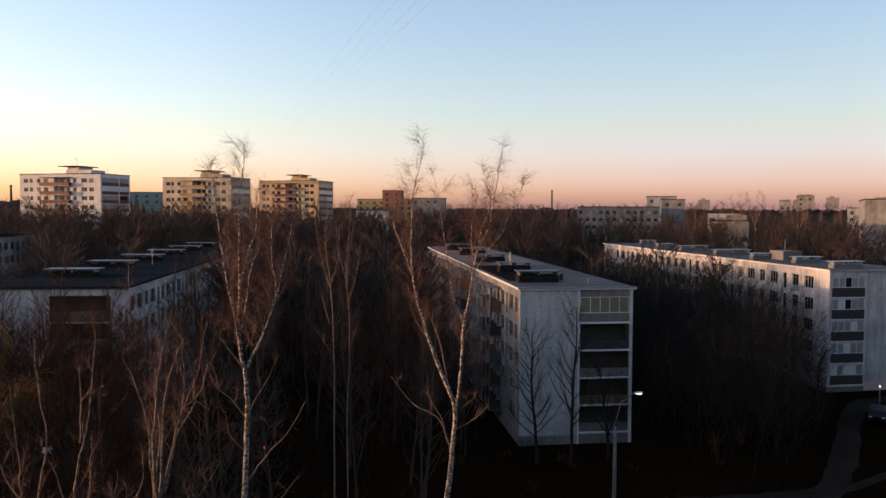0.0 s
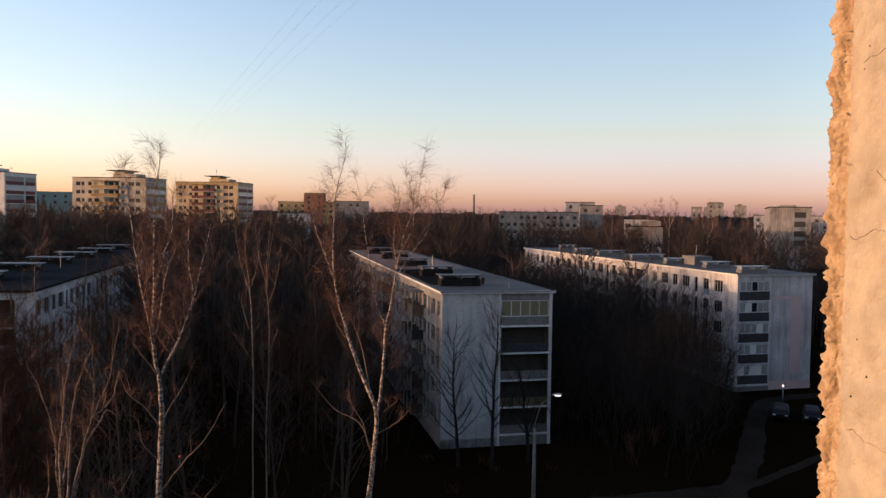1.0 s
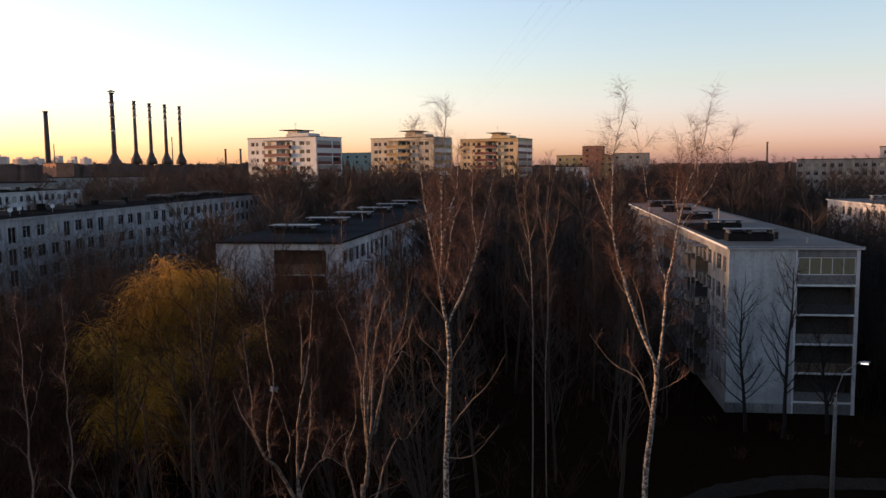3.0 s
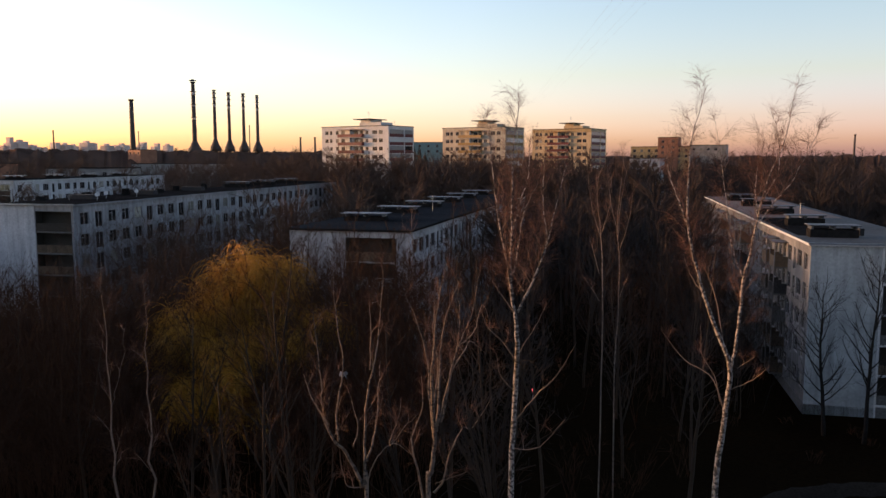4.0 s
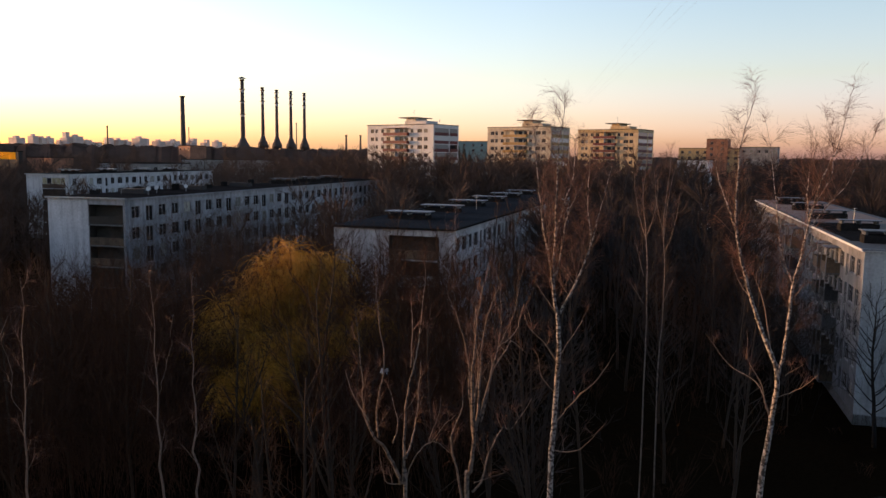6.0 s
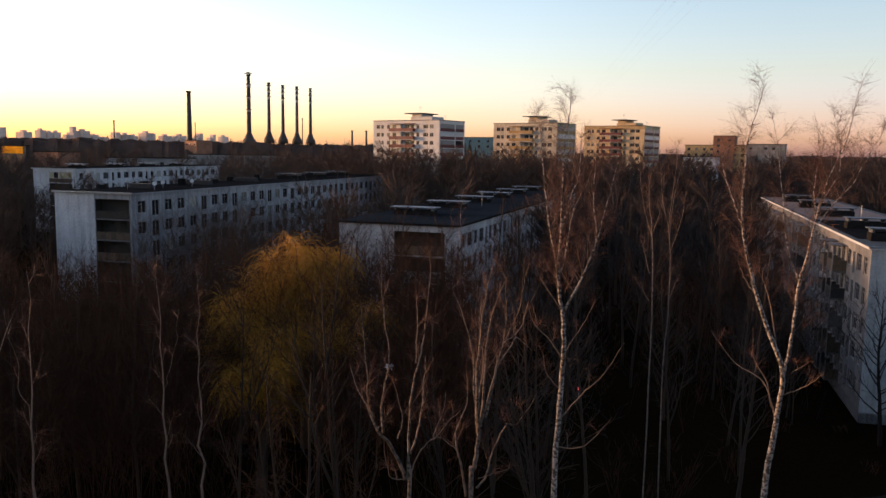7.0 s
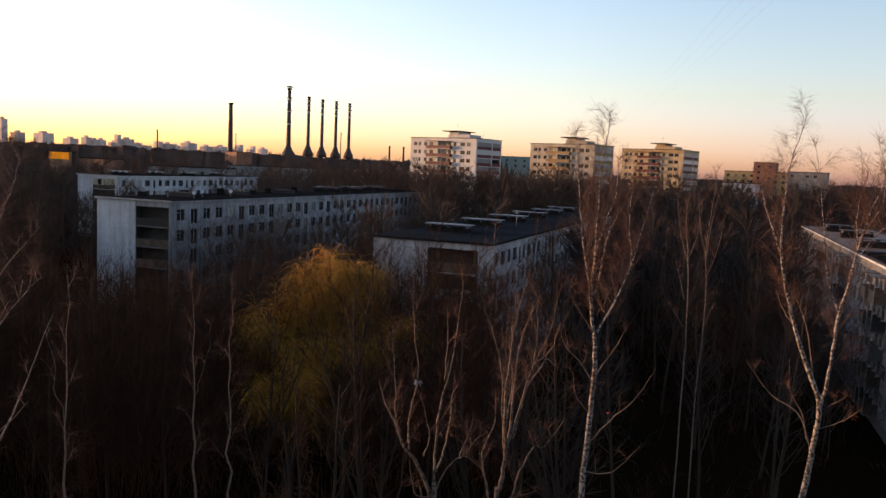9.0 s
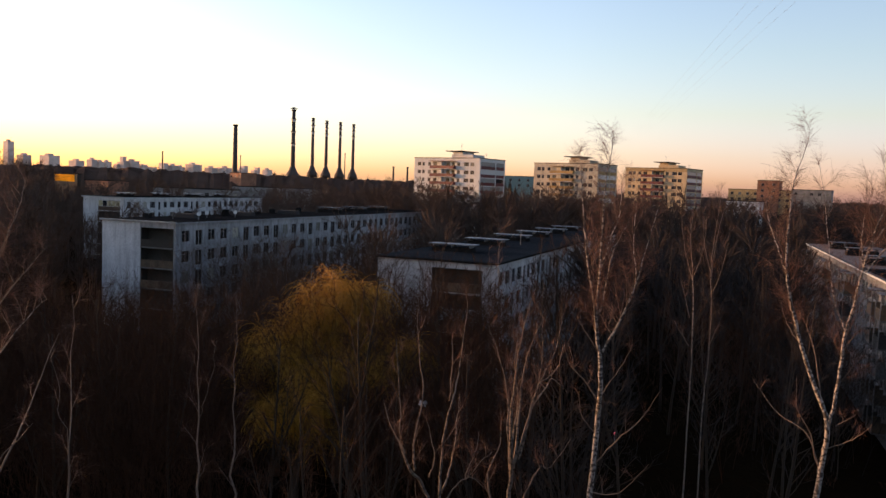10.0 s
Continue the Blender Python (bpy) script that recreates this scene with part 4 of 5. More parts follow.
def wood_limit(az, d):
    if -53 < az < -34 and d < 215:
        return -0.14 if d < 125 else (-0.06 if d < 160 else -0.03)
    if d < 150:
        return -0.04
    if -30 < az < -6 and d < 345:
        return -0.02 if d < 190 else -0.002
    if az < -53:
        return -0.01 if d < 200 else 0.014
    if az < -30:
        return -0.014 if d < 300 or (-43 < az < -38.5 and d < 480) else 0.010
    return -0.022 if d < 200 else (0.0 if d < 420 else 0.008)


far_woods("middle_woods", "dense brown bare woods between the blocks", 7, 350, 100, 345, -66, -16, 15, 23, wood_limit)
far_woods("middle_woods", "dense grey brown bare woods behind the white blocks", 17, 260, 100, 345, -16, 40, 15, 23, wood_limit, mat=PARK_TWIG)
far_woods("tower_woods", "brown bare trees standing before the towers", 9, 170, 178, 246, -31, -5, 18, 24, lambda az, d: -0.001)
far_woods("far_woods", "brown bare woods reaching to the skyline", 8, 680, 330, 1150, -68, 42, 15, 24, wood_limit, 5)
far_woods("park_woods", "brown bare park trees before the far blocks", 10, 260, 165, 290, -6, 41, 16, 22, lambda az, d: -0.016, 7, PARK_TWIG)
far_woods("factory_woods", "brown bare trees before the factory", 12, 320, 235, 410, -66, -28, 15, 22, lambda az, d: -0.011 if -43 < az < -38.5 else -0.004, 6)
# unseen trees added to keep the low sun off the lower heights
far_woods("shade_woods", "bare woods out of view in the west, added to cast shade", 14, 300, 110, 300, -122, -68, 13, 18, lambda az, d: -0.04, 7)
far_woods("grove", "brown bare trees before the brick blocks", 13, 70, 290, 395, -8, 8, 18, 23, lambda az, d: 0.0, 7, PARK_TWIG)


def degrees_of(x, y):
    return math.degrees(math.atan2(x, y))


def canopy():
    """The crowns of woods far off, where single trees run together."""
    r = random.Random(5)
    s = Shape()
    n = 420
    rings = [430 + 62 * k for k in range(14)]
    for k, d in enumerate(rings):
        for i in range(n + 1):
            a = radians(-69 + 112 * i / n)
            x, y = d * math.sin(a), d * math.cos(a)
            top = 22 + d * (0.0005 + 0.0072 * smooth_step((-degrees_of(x, y) - 12) / 26) + 0.003 * noise.noise(Vector((x * 0.012, y * 0.012, 0)))) + r.uniform(-2.6, 1.4)
            s.v.append((x + r.uniform(-2, 2), y + r.uniform(-2, 2), top if k else ground_z(x, y) - 0.5))
    for k in range(len(rings) - 1):
        for i in range(n):
            q = k * (n + 1) + i
            s.f.append((q, q + 1, q + n + 2, q + n + 1))
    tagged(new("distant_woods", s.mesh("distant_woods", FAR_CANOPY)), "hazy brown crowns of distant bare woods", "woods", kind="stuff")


canopy()


def thicket(name, label, seed, count, mat, zones):
    """Tall thin saplings and suckers with upswept shoots, past counting. zones: azimuth, distance and the crowns' slope limit."""
    r = random.Random(seed)
    s = Shape()
    for az0, az1, d0, d1, limit, share in zones:
        made = guard = 0
        while made < count * share and guard < 20000:
            guard += 1
            az, d = r.uniform(az0, az1), d0 + (d1 - d0) * r.random() ** 0.8
            x, y = d * math.sin(radians(az)), d * math.cos(radians(az))
            if not spans_clear(x, y, 1.2) or any(near_line(x, y, w, 2.0) for w in WAYS):
                continue
            g = ground_z(x, y)
            hh = min(22 + d * limit - g + r.uniform(-3.0, 0.8), r.uniform(9, 17))
            if hh < 2.5 or (-40.5 < az < -33 and d < 51):
                continue
            made += 1
            stem = grow(r, Vector((x, y, g - 0.1)), Vector((r.uniform(-0.3, 0.3), r.uniform(-0.3, 0.3), 1)), hh, 5, 0.10, 0.05)
            s.ribbon(stem, 0.017)
            for k in range(18):
                f = 0.2 + 0.79 * (k + r.random()) / 18
                p, e = along(stem, f)
                a = r.uniform(0, 6.28)
                c = grow(r, p, Vector((math.cos(a), math.sin(a), 1.0)), hh * (0.32 - 0.2 * f) + 0.6, 3, 0.2, 0.08)
                s.ribbon(c, 0.011)
                for j in range(4):
                    q, e2 = along(c, r.uniform(0.2, 1.0))
                    s.ribbon(grow(r, q, e2 + rvec(r, 0.6), r.uniform(0.5, 1.3), 2, 0.2, 0.0), 0.008)
    tagged(new(name, s.mesh(name, mat)), label, "thicket", kind="stuff")


thicket("thicket", "reddish brown leafless thicket among the trees", 31, 1000, BUSH,
        [(-80, -53, 46, 110, -0.03, 0.60), (-53, -42, 46, 64, -0.135, 0.22), (-56, -43, 56, 78, -0.128, 0.36), (-42, -20, 46, 71, -0.118, 0.45), (-36, -22, 60, 72, -0.095, 0.25), (-20, -2, 70, 120, -0.10, 0.08), (-7, 3, 66, 150, -0.105, 0.09)])
# dark by colour, standing for the deep shade before the block
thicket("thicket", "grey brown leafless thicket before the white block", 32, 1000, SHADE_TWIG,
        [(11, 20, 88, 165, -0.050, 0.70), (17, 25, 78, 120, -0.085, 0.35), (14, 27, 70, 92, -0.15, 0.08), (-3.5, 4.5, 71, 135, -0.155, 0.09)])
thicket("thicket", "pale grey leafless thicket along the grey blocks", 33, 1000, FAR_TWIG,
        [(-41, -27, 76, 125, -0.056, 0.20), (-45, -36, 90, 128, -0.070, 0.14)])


def undergrowth():
    """Low leafless shrubs and saplings over the dark ground, past counting."""
    r = random.Random(3)
    s = Shape()
    made = 0
    while made < 450:
        az, d = r.uniform(-80, 40), 20 + 120 * r.random() ** 0.8
        x, y = d * math.sin(radians(az)), d * math.cos(radians(az))
        if not spans_clear(x, y, 1.0) or any(near_line(x, y, w, 1.6) for w in WAYS) or (30 < x < 58 and 58 < y < 92 and r.random() < 0.7) or (az < -45 and d < 40):
            continue
        made += 1
        p = Vector((x, y, ground_z(x, y) - 0.05))
        hh = r.uniform(0.9, 3.6) if not (3 < az < 16 and d < 78) else r.uniform(0.4, 1.2)
        for k in range(13):
            a = r.uniform(0, 6.28)
            c = grow(r, p + Vector((r.uniform(-0.5, 0.5), r.uniform(-0.5, 0.5), 0)), Vector((math.cos(a) * 0.5, math.sin(a) * 0.5, 1)), hh * r.uniform(0.6, 1.1), 3, 0.15, 0.0)
            s.ribbon(c, 0.014)
            for j in range(3):
                q, e = along(c, r.uniform(0.3, 1))
                s.ribbon(grow(r, q, e + rvec(r, 0.8), hh * 0.3, 2, 0.2, 0.05), 0.009)
    tagged(new("undergrowth", s.mesh("undergrowth", BUSH)), "brown leafless shrubs and saplings on dark ground", "shrubs", kind="stuff")


undergrowth()


# tall birches close by, each with its own stems
def birch(label, x, y, r0, trunk_tip, stems, seed, reach=2.6, limb_n=18, bark=BIRCH, twig_len=0.85, sub=6, low=0.5, fork=None, bow0=(0, 0)):
    """trunk_tip: offset and height of the leader's end; stems: (height where it leaves, tip offset, bow)."""
    rng = random.Random(seed)
    g = ground_z(x, y)
    t = thing("birch_tree", label, "tree", "tall birches", pose(x, y, 0))
    tr, lm, tw = Shape(), Shape(), Shape()

    def curve(p, tip, bow, n=12):
        c = p.lerp(tip, 0.5) + Vector((bow[0], bow[1], 0))
        pts = []
        for i in range(n + 1):
            s = i / n
            q = p * (1 - s) ** 2 + c * 2 * s * (1 - s) + tip * s * s
            pts.append(q + (rvec(rng, 0.11 * min(1, (tip - p).length / 6)) if 0 < i < n else Vector()))
        return pts

    base = Vector((0, 0, g - 0.4))
    if fork:
        lead = curve(base, Vector(fork), (0, 0), 9)[:-1] + curve(Vector(fork), Vector(trunk_tip), bow0, 10)
    else:
        lead = curve(base, Vector(trunk_tip), (0, 0), 18)
    tr.tube(lead, [r0 * max(0.0, 1 - i / (len(lead) - 1)) ** 1.2 + 0.005 for i in range(len(lead))], 8)
    clothe(rng, lead, lm, tw, trunk_tip[2], reach, int(limb_n * 1.3), low, r0 * 0.75, 0.16, 0.0060, twig_len, 1.5, sub, 5)
    grown = [lead]
    for z, tip, bow, *host in stems:
        slim = tip[2] < 17.2
        on = grown[host[0]] if host else lead
        p = min(on, key=lambda q: abs(q.z - z))
        f = (z - g) / (trunk_tip[2] - g)
        s = curve(p, Vector(tip), bow)
        if slim:
            s = [q + Vector((0.05 * math.sin(k * 1.3 + seed), 0.05 * math.cos(k * 0.9), 0)) * min(1, k / 4) for k, q in enumerate(s)]
        grown.append(s)
        (lm if slim else tr).tube(s, taper(13, r0 * (0.11 if slim else max(0.24, (1.05 - f) * 0.7)), 0.004), 6)
        clothe(rng, s, lm, tw, trunk_tip[2], reach * (0.5 if slim else 0.85), int(limb_n * (0.3 if slim else 1.1)), 0.35 if slim else 0.2, r0 * (0.2 if slim else 0.45), 0.16, 0.0065, twig_len, 1.5, 3 if slim else sub, 3 if slim else 5)
    part("trunk", tr.mesh("trunk", bark, True), t, "white birch bark with dark marks")
    tagged(part("branchwork", lm.mesh("branchwork", BIRCH_LIMB, True), t), kind="stuff")
    tagged(part("crown", tw.mesh("crown", TWIG), t, "fine drooping reddish twigs"), kind="stuff")
    return t


def grown_birch(label, x, y, r0, stems, seed, bark, lush=1.0):
    """A birch drawn by its leader and limbs: each a line of (sideways, height), given depth of its own."""
    rng = random.Random(seed)
    g = ground_z(x, y)
    az = math.atan2(x, y)
    across, deep = Vector((math.cos(az), -math.sin(az), 0)), Vector((math.sin(az), math.cos(az), 0))
    t = thing("birch_tree", label, "tree", "tall birches", pose(x, y, 0))
    tr, lm, tw = Shape(), Shape(), Shape()
    top = max(s[-1][1] for s in stems)
    grown = []
    for i, line in enumerate(stems):
        if i == 0:
            line = ((line[0][0] * 0.5, g - 0.4), *line)
        lean = rng.choice((-1, 1)) * rng.uniform(0.25, 0.7)
        start = Vector((line[0][0], 0, line[0][1]))
        if grown:
            near = min((q for s in grown for q in s), key=lambda q: (q[0].dot(across) - line[0][0]) ** 2 + (q[0].z - line[0][1]) ** 2)
            v0, host = near[0].dot(deep), near[1]
        else:
            v0, host = 0.0, r0 * 1.4
        knots = [Vector((u, v0 + lean * (abs(u - line[0][0]) + 0.12 * (z - line[0][1])) * (0 if i == 0 and z < 14 else 1), z)) for u, z in line]
        pts = []
        for k in range(len(knots) - 1):
            a, b, c, d = (knots[max(0, min(len(knots) - 1, k + q))] for q in (-1, 0, 1, 2))
            for q in range(5):
                s = q / 5
                pts.append(0.5 * (2 * b + (c - a) * s + (2 * a - 5 * b + 4 * c - d) * s * s + (3 * b - a - 3 * c + d) * s ** 3) + (rvec(rng, 0.022) if q or k else Vector()))
        pts.append(knots[-1])
        pts = [across * p.x + deep * p.y + Vector((0, 0, p.z)) for p in pts]
        n, long = len(pts), sum((b - a).length for a, b in zip(pts, pts[1:]))
        first = r0 if i == 0 else min(host * 0.72, (0.0125 if line[-1][1] > top - 5 else 0.0095) * long ** 0.8)
        radii = [first * (1 - k / (n - 1)) ** 0.9 + 0.004 for k in range(n)]
        (tr if first > 0.018 and (i == 0 or line[-1][1] > top - 5) else lm).tube(pts, radii, 8 if first > 0.06 else 6)
        grown.append(list(zip(pts, radii)))
        full = lush * (1.0 if line[-1][1] > top - 5 else 0.15)
        clothe(rng, pts, lm, tw, top, min(1.65, 0.28 * long + 0.45) * (1.0 if full > 0.5 else 0.7), max(2, int((min(long, 12) * 2.3 + 2) * full)), 0.55 if i == 0 else 0.16, 0.035, 0.16, 0.0050, 0.74 if full > 0.5 else 0.5, 1.4, 7, 7 if full > 0.5 else 4)
    part("trunk", tr.mesh("trunk", bark, True), t, "white birch bark with dark marks")
    tagged(part("branchwork", lm.mesh("branchwork", BIRCH_LIMB, True), t), kind="stuff")
    tagged(part("crown", tw.mesh("crown", TWIG), t, "fine drooping reddish twigs"), kind="stuff")
    return t


grown_birch("tall leafless birch with white forked trunk", -7.5, 29.0, 0.128, [((0, 8.2), (0.14, 13), (0.19, 14.9), (0.13, 16.1), (-0.07, 17.4), (-0.04, 19.6), (-0.02, 22.3), (0.22, 24)), ((0.01, 17), (-0.32, 18.7), (-0.57, 20.1), (-0.76, 21.8), (-0.97, 23.6)), ((0.2, 16.3), (0.71, 17.4), (1.06, 18.4), (1.45, 19.9), (1.83, 21.7)), ((0.29, 16.5), (0.89, 17.8), (1.24, 18.9), (1.11, 20.4), (1.12, 22.1)), ((-0.03, 19.3), (0.27, 20.4), (0.55, 21.4), (0.56, 22.7)), ((-0.02, 17.5), (0.23, 19), (0.4, 20.1), (0.87, 21.1)), ((0.05, 16.3), (-0.62, 17.4), (-0.88, 17.9)), ((0.11, 14.4), (-0.32, 15.1), (-0.91, 15.8), (-1.18, 16.6)), ((0.16, 14.5), (0.75, 15.4), (1.3, 16.4)), ((0.14, 11.7), (0.94, 12.9), (1.68, 13.8), (2.39, 15.2)), ((0.06, 13), (-0.42, 13.7), (-0.57, 14.6)), ((0.06, 10.6), (1.11, 10.9), (2.09, 12.3))], 1, BIRCH)
grown_birch("tall leafless birch with spreading white limbs", 0.1, 32.0, 0.125, [((0.04, 8.4), (0.26, 11.2), (0.32, 12.3), (0.41, 14), (-0.2, 15.6), (-0.7, 17), (-1.09, 18.5), (-1.31, 19.6), (-1.33, 21.5), (-1.24, 22.8), (-0.76, 24.7)), ((0.46, 14), (0.62, 15.3), (0.74, 17.3), (0.95, 18.6), (1.18, 20.1), (1.45, 21.4), (1.84, 22.5), (2.11, 24.3)), ((-1.31, 19.5), (-1.68, 20.4), (-2.05, 21.3), (-2.18, 22.1), (-1.93, 22.5)), ((0.73, 17.6), (0.4, 18.4), (0.14, 19.5), (-0.08, 21.2), (-0.47, 23.4)), ((1.18, 19.7), (1.67, 20.4), (2.21, 21.1), (2.68, 22.1), (3.15, 23.1)), ((1.12, 19.9), (1.01, 21.1), (1.25, 22.7)), ((1.28, 20.5), (1.75, 21.7), (1.55, 23.4)), ((0.28, 11.9), (-0, 12.9), (-0.5, 13.5), (-1.36, 13.9), (-2.32, 15)), ((0.12, 12.4), (-0.12, 13.4), (-0.61, 14.4), (-0.72, 15.6)), ((0.69, 14), (1.28, 14.6)), ((0.41, 13), (1.23, 13.6), (1.8, 14.3)), ((-0.67, 16.9), (-1.16, 17.5), (-1.44, 18.3)), ((0.71, 16.8), (1.17, 17.6), (1.98, 17.9)), ((0.22, 14.5), (-0.25, 16.8), (-0.52, 17.5), (-0.43, 18))], 2, BIRCH)
grown_birch("leafless birch with several reddish-lit stems", -8.7, 23.5, 0.10, [((-0.18, 10.4), (-0.1, 11.6), (0.03, 12.8), (-0.07, 15), (0, 16), (0.12, 17.4), (0.38, 18.8)), ((0, 12.8), (-0.13, 14.2), (-0.21, 15.5), (-0.47, 16.6), (-0.89, 17.8)), ((0.09, 13.1), (0.21, 15.2), (0.3, 16.6), (0.81, 18.2)), ((0.12, 13.3), (0.49, 14.8), (0.82, 15.9), (1.24, 16.9), (1.49, 18.2)), ((0.24, 13.4), (0.57, 14.9), (1, 15.6), (1.21, 15.9), (1.47, 15.7), (1.75, 15.4)), ((0.28, 13.5), (0.82, 16.2), (0.79, 17.6)), ((-0.04, 13.5), (0.14, 15.1), (0, 16.3), (0.05, 17.7)), ((-0, 10.9), (0.3, 11.3), (0.51, 12.1), (0.94, 13), (1.29, 13), (1.97, 14)), ((-0.36, 10.6), (-0.49, 11.6), (-0.72, 12.9), (-0.37, 13.9), (-0.4, 15)), ((0.04, 11.2), (0.52, 11.5), (1.04, 11.8)), ((0.82, 15.9), (1.33, 16.3), (1.62, 17.2), (1.93, 16.2))], 3, BIRCH_TAN, lush=0.45)
grown_birch("leafless young birch with thin crooked stems", -9.8, 19.7, 0.068, [((0.39, 11.8), (0.26, 12.5), (-0.16, 13.5), (-0.5, 14.3), (-0.78, 15.1), (-0.82, 16.1), (-0.99, 18)), ((-0.39, 14.2), (-0.42, 15.2), (-0.21, 16.4), (-0.36, 17.5), (-0.47, 19.2)), ((0.33, 12.5), (0.34, 13.8), (0.46, 15.5), (0.67, 16.4), (0.81, 17.7), (0.9, 19)), ((0.52, 16.1), (0.55, 17.2), (0.51, 18.1)), ((0.41, 12.7), (0.72, 13.5), (1.07, 13.9), (1.34, 13.9), (1.65, 13.7)), ((1.05, 13.9), (1.11, 14.2), (1.28, 14.6), (1.36, 15.3)), ((1.1, 13.9), (1.5, 14.5), (1.8, 14.8)), ((0.4, 13.3), (0.65, 14.1), (0.77, 15.2), (0.85, 16.1)), ((0.19, 12.5), (-0.21, 12.7), (-0.38, 13.9)), ((0.03, 13.8), (0.15, 14.4), (-0.07, 15.4)), ((-0.65, 14.8), (-1.09, 15.5), (-1.31, 16.1))], 4, BIRCH_TAN, lush=0.35)
grown_birch("slim pale birch standing in dark woods", -7.0, 49.5, 0.05, [((0.12, 9.8), (0.08, 13.8), (-0.14, 17.4), (-0.4, 19.5), (-0.22, 22.7)), ((-0.16, 17), (-0.73, 19), (-1.04, 21.3)), ((-0.07, 17.2), (0.4, 19.1), (0.47, 21.1)), ((-0.15, 14.7), (-0.82, 17)), ((-0.31, 18.4), (-0.51, 20.9)), ((-0.09, 13), (-1.05, 14.6))], 5, BIRCH_TAN, lush=0.4)
grown_birch("slim pale birch standing in dark woods", -6.1, 51.6, 0.05, [((-0.24, 8), (-0.08, 11.4), (-0.08, 15.3), (-0.26, 17.9), (-0.04, 20.9), (0.04, 23.1)), ((-0.24, 17.5), (-0.71, 19.2), (-0.97, 21.7)), ((-0.07, 16.2), (0.48, 18.3), (0.69, 20.6)), ((-0.19, 17), (-0.07, 19.4), (0.4, 21.9)), ((-0.11, 12.7), (0.52, 14.5))], 6, BIRCH_TAN, lush=0.4)
grown_birch("tall leafless birch with spreading tan limbs", -21.8, 14.1, 0.105, [((0.02, 11.3), (0.05, 13.1), (0.04, 15.3), (0.2, 17.3), (0.22, 18.7), (-0, 19.5), (-0.25, 21.1), (-0.48, 22.1)), ((-0, 15.3), (-0.18, 16.7), (-0.05, 18.5), (0.19, 19.7), (0.52, 21.2), (0.63, 22.2)), ((0.27, 17.7), (0.44, 18.6), (0.75, 19.5), (1.28, 20.9), (1.49, 21.8)), ((0.21, 16.9), (0.99, 18.4), (2.03, 19.8)), ((0.23, 15.1), (0.66, 16.3), (1.65, 17.6), (2.08, 18)), ((-0.01, 13.8), (-0.59, 14.7), (-1.02, 15.4)), ((-0.04, 15.3), (-0.7, 16.4), (-1.31, 17)), ((0.15, 18.8), (0.12, 20.2), (0.29, 21.9)), ((0.04, 11.9), (1, 13.7), (1.66, 15.3), (2.34, 17)), ((0.09, 19.5), (-0.44, 20.1), (-0.85, 20.8)), ((0.14, 13), (0.81, 13.9), (1.49, 14.8))], 7, BIRCH_TAN)
birch("leaning leafless birch with curved white limbs", -18.4, 8.8, 0.15, (1.3, 1.5, 21.4), [(13.0, (1.0, 1.1, 19.5), (0.3, 0.3)), (11.0, (1.7, 1.9, 17.2), (0.4, 0.3))], 8, reach=2.2, limb_n=12, bark=BIRCH_TAN)
birch("thin birch stem rising from dark woods", -24.5, 26.4, 0.10, (-0.2, -0.2, 17.6), [(11.0, (0.5, 0.3, 15.0), (0.2, 0))], 9, reach=1.8, limb_n=8, bark=BIRCH_LIMB)
birch("thin birch stem rising from dark woods", -23.5, 27.3, 0.10, (0.0, 0.0, 16.8), [], 10, reach=1.8, limb_n=8, bark=BIRCH_LIMB)
birch("thin birch stem rising from dark woods", -23.6, 18.6, 0.11, (0.2, 0.1, 17.8), [(12.0, (-0.5, -0.3, 16.5), (-0.2, 0))], 12, reach=1.8, limb_n=8, bark=BIRCH_LIMB)
birch("tall thin birch beside the grey block", -27.5, 68.0, 0.15, (0.3, 0.0, 18.5), [(9.0, (-0.8, 0.0, 17.0), (-0.3, 0))], 13, reach=2.4, limb_n=16)
birch("white birches before the distant trees", 32.0, 118.0, 0.15, (0.5, 0.0, 14.5), [(6.0, (-1.2, 0.0, 15.0), (-0.4, 0)), (7.0, (2.0, 0.0, 14.0), (0.5, 0))], 14, reach=2.6, limb_n=14)
birch("white birches before the distant trees", 9.0, 170.0, 0.18, (0.3, 0.0, 18.0), [(9.0, (1.4, 0.0, 17.5), (0.4, 0))], 15, reach=2.8, limb_n=14)
birch("white birches before the distant trees", 2.0, 175.0, 0.18, (-0.5, 0.0, 17.8), [(9.0, (1.2, 0.0, 17.0), (0.4, 0))], 16, reach=2.8, limb_n=14)
for i, (x, y, h) in enumerate(((62, 168, 23.5), (66, 176, 26.0), (69, 174, 27.0), (80, 178, 25.3), (58, 182, 22.5))):
    birch("tall bare birch behind the white block", x, y, 0.2, (0.6, 0.0, h), [(h - 9, (-1.6, 0.2, h - 1), (-0.5, 0)), (h - 8, (2.0, -0.2, h - 1.5), (0.5, 0))], 20 + i, reach=3.0, limb_n=16)


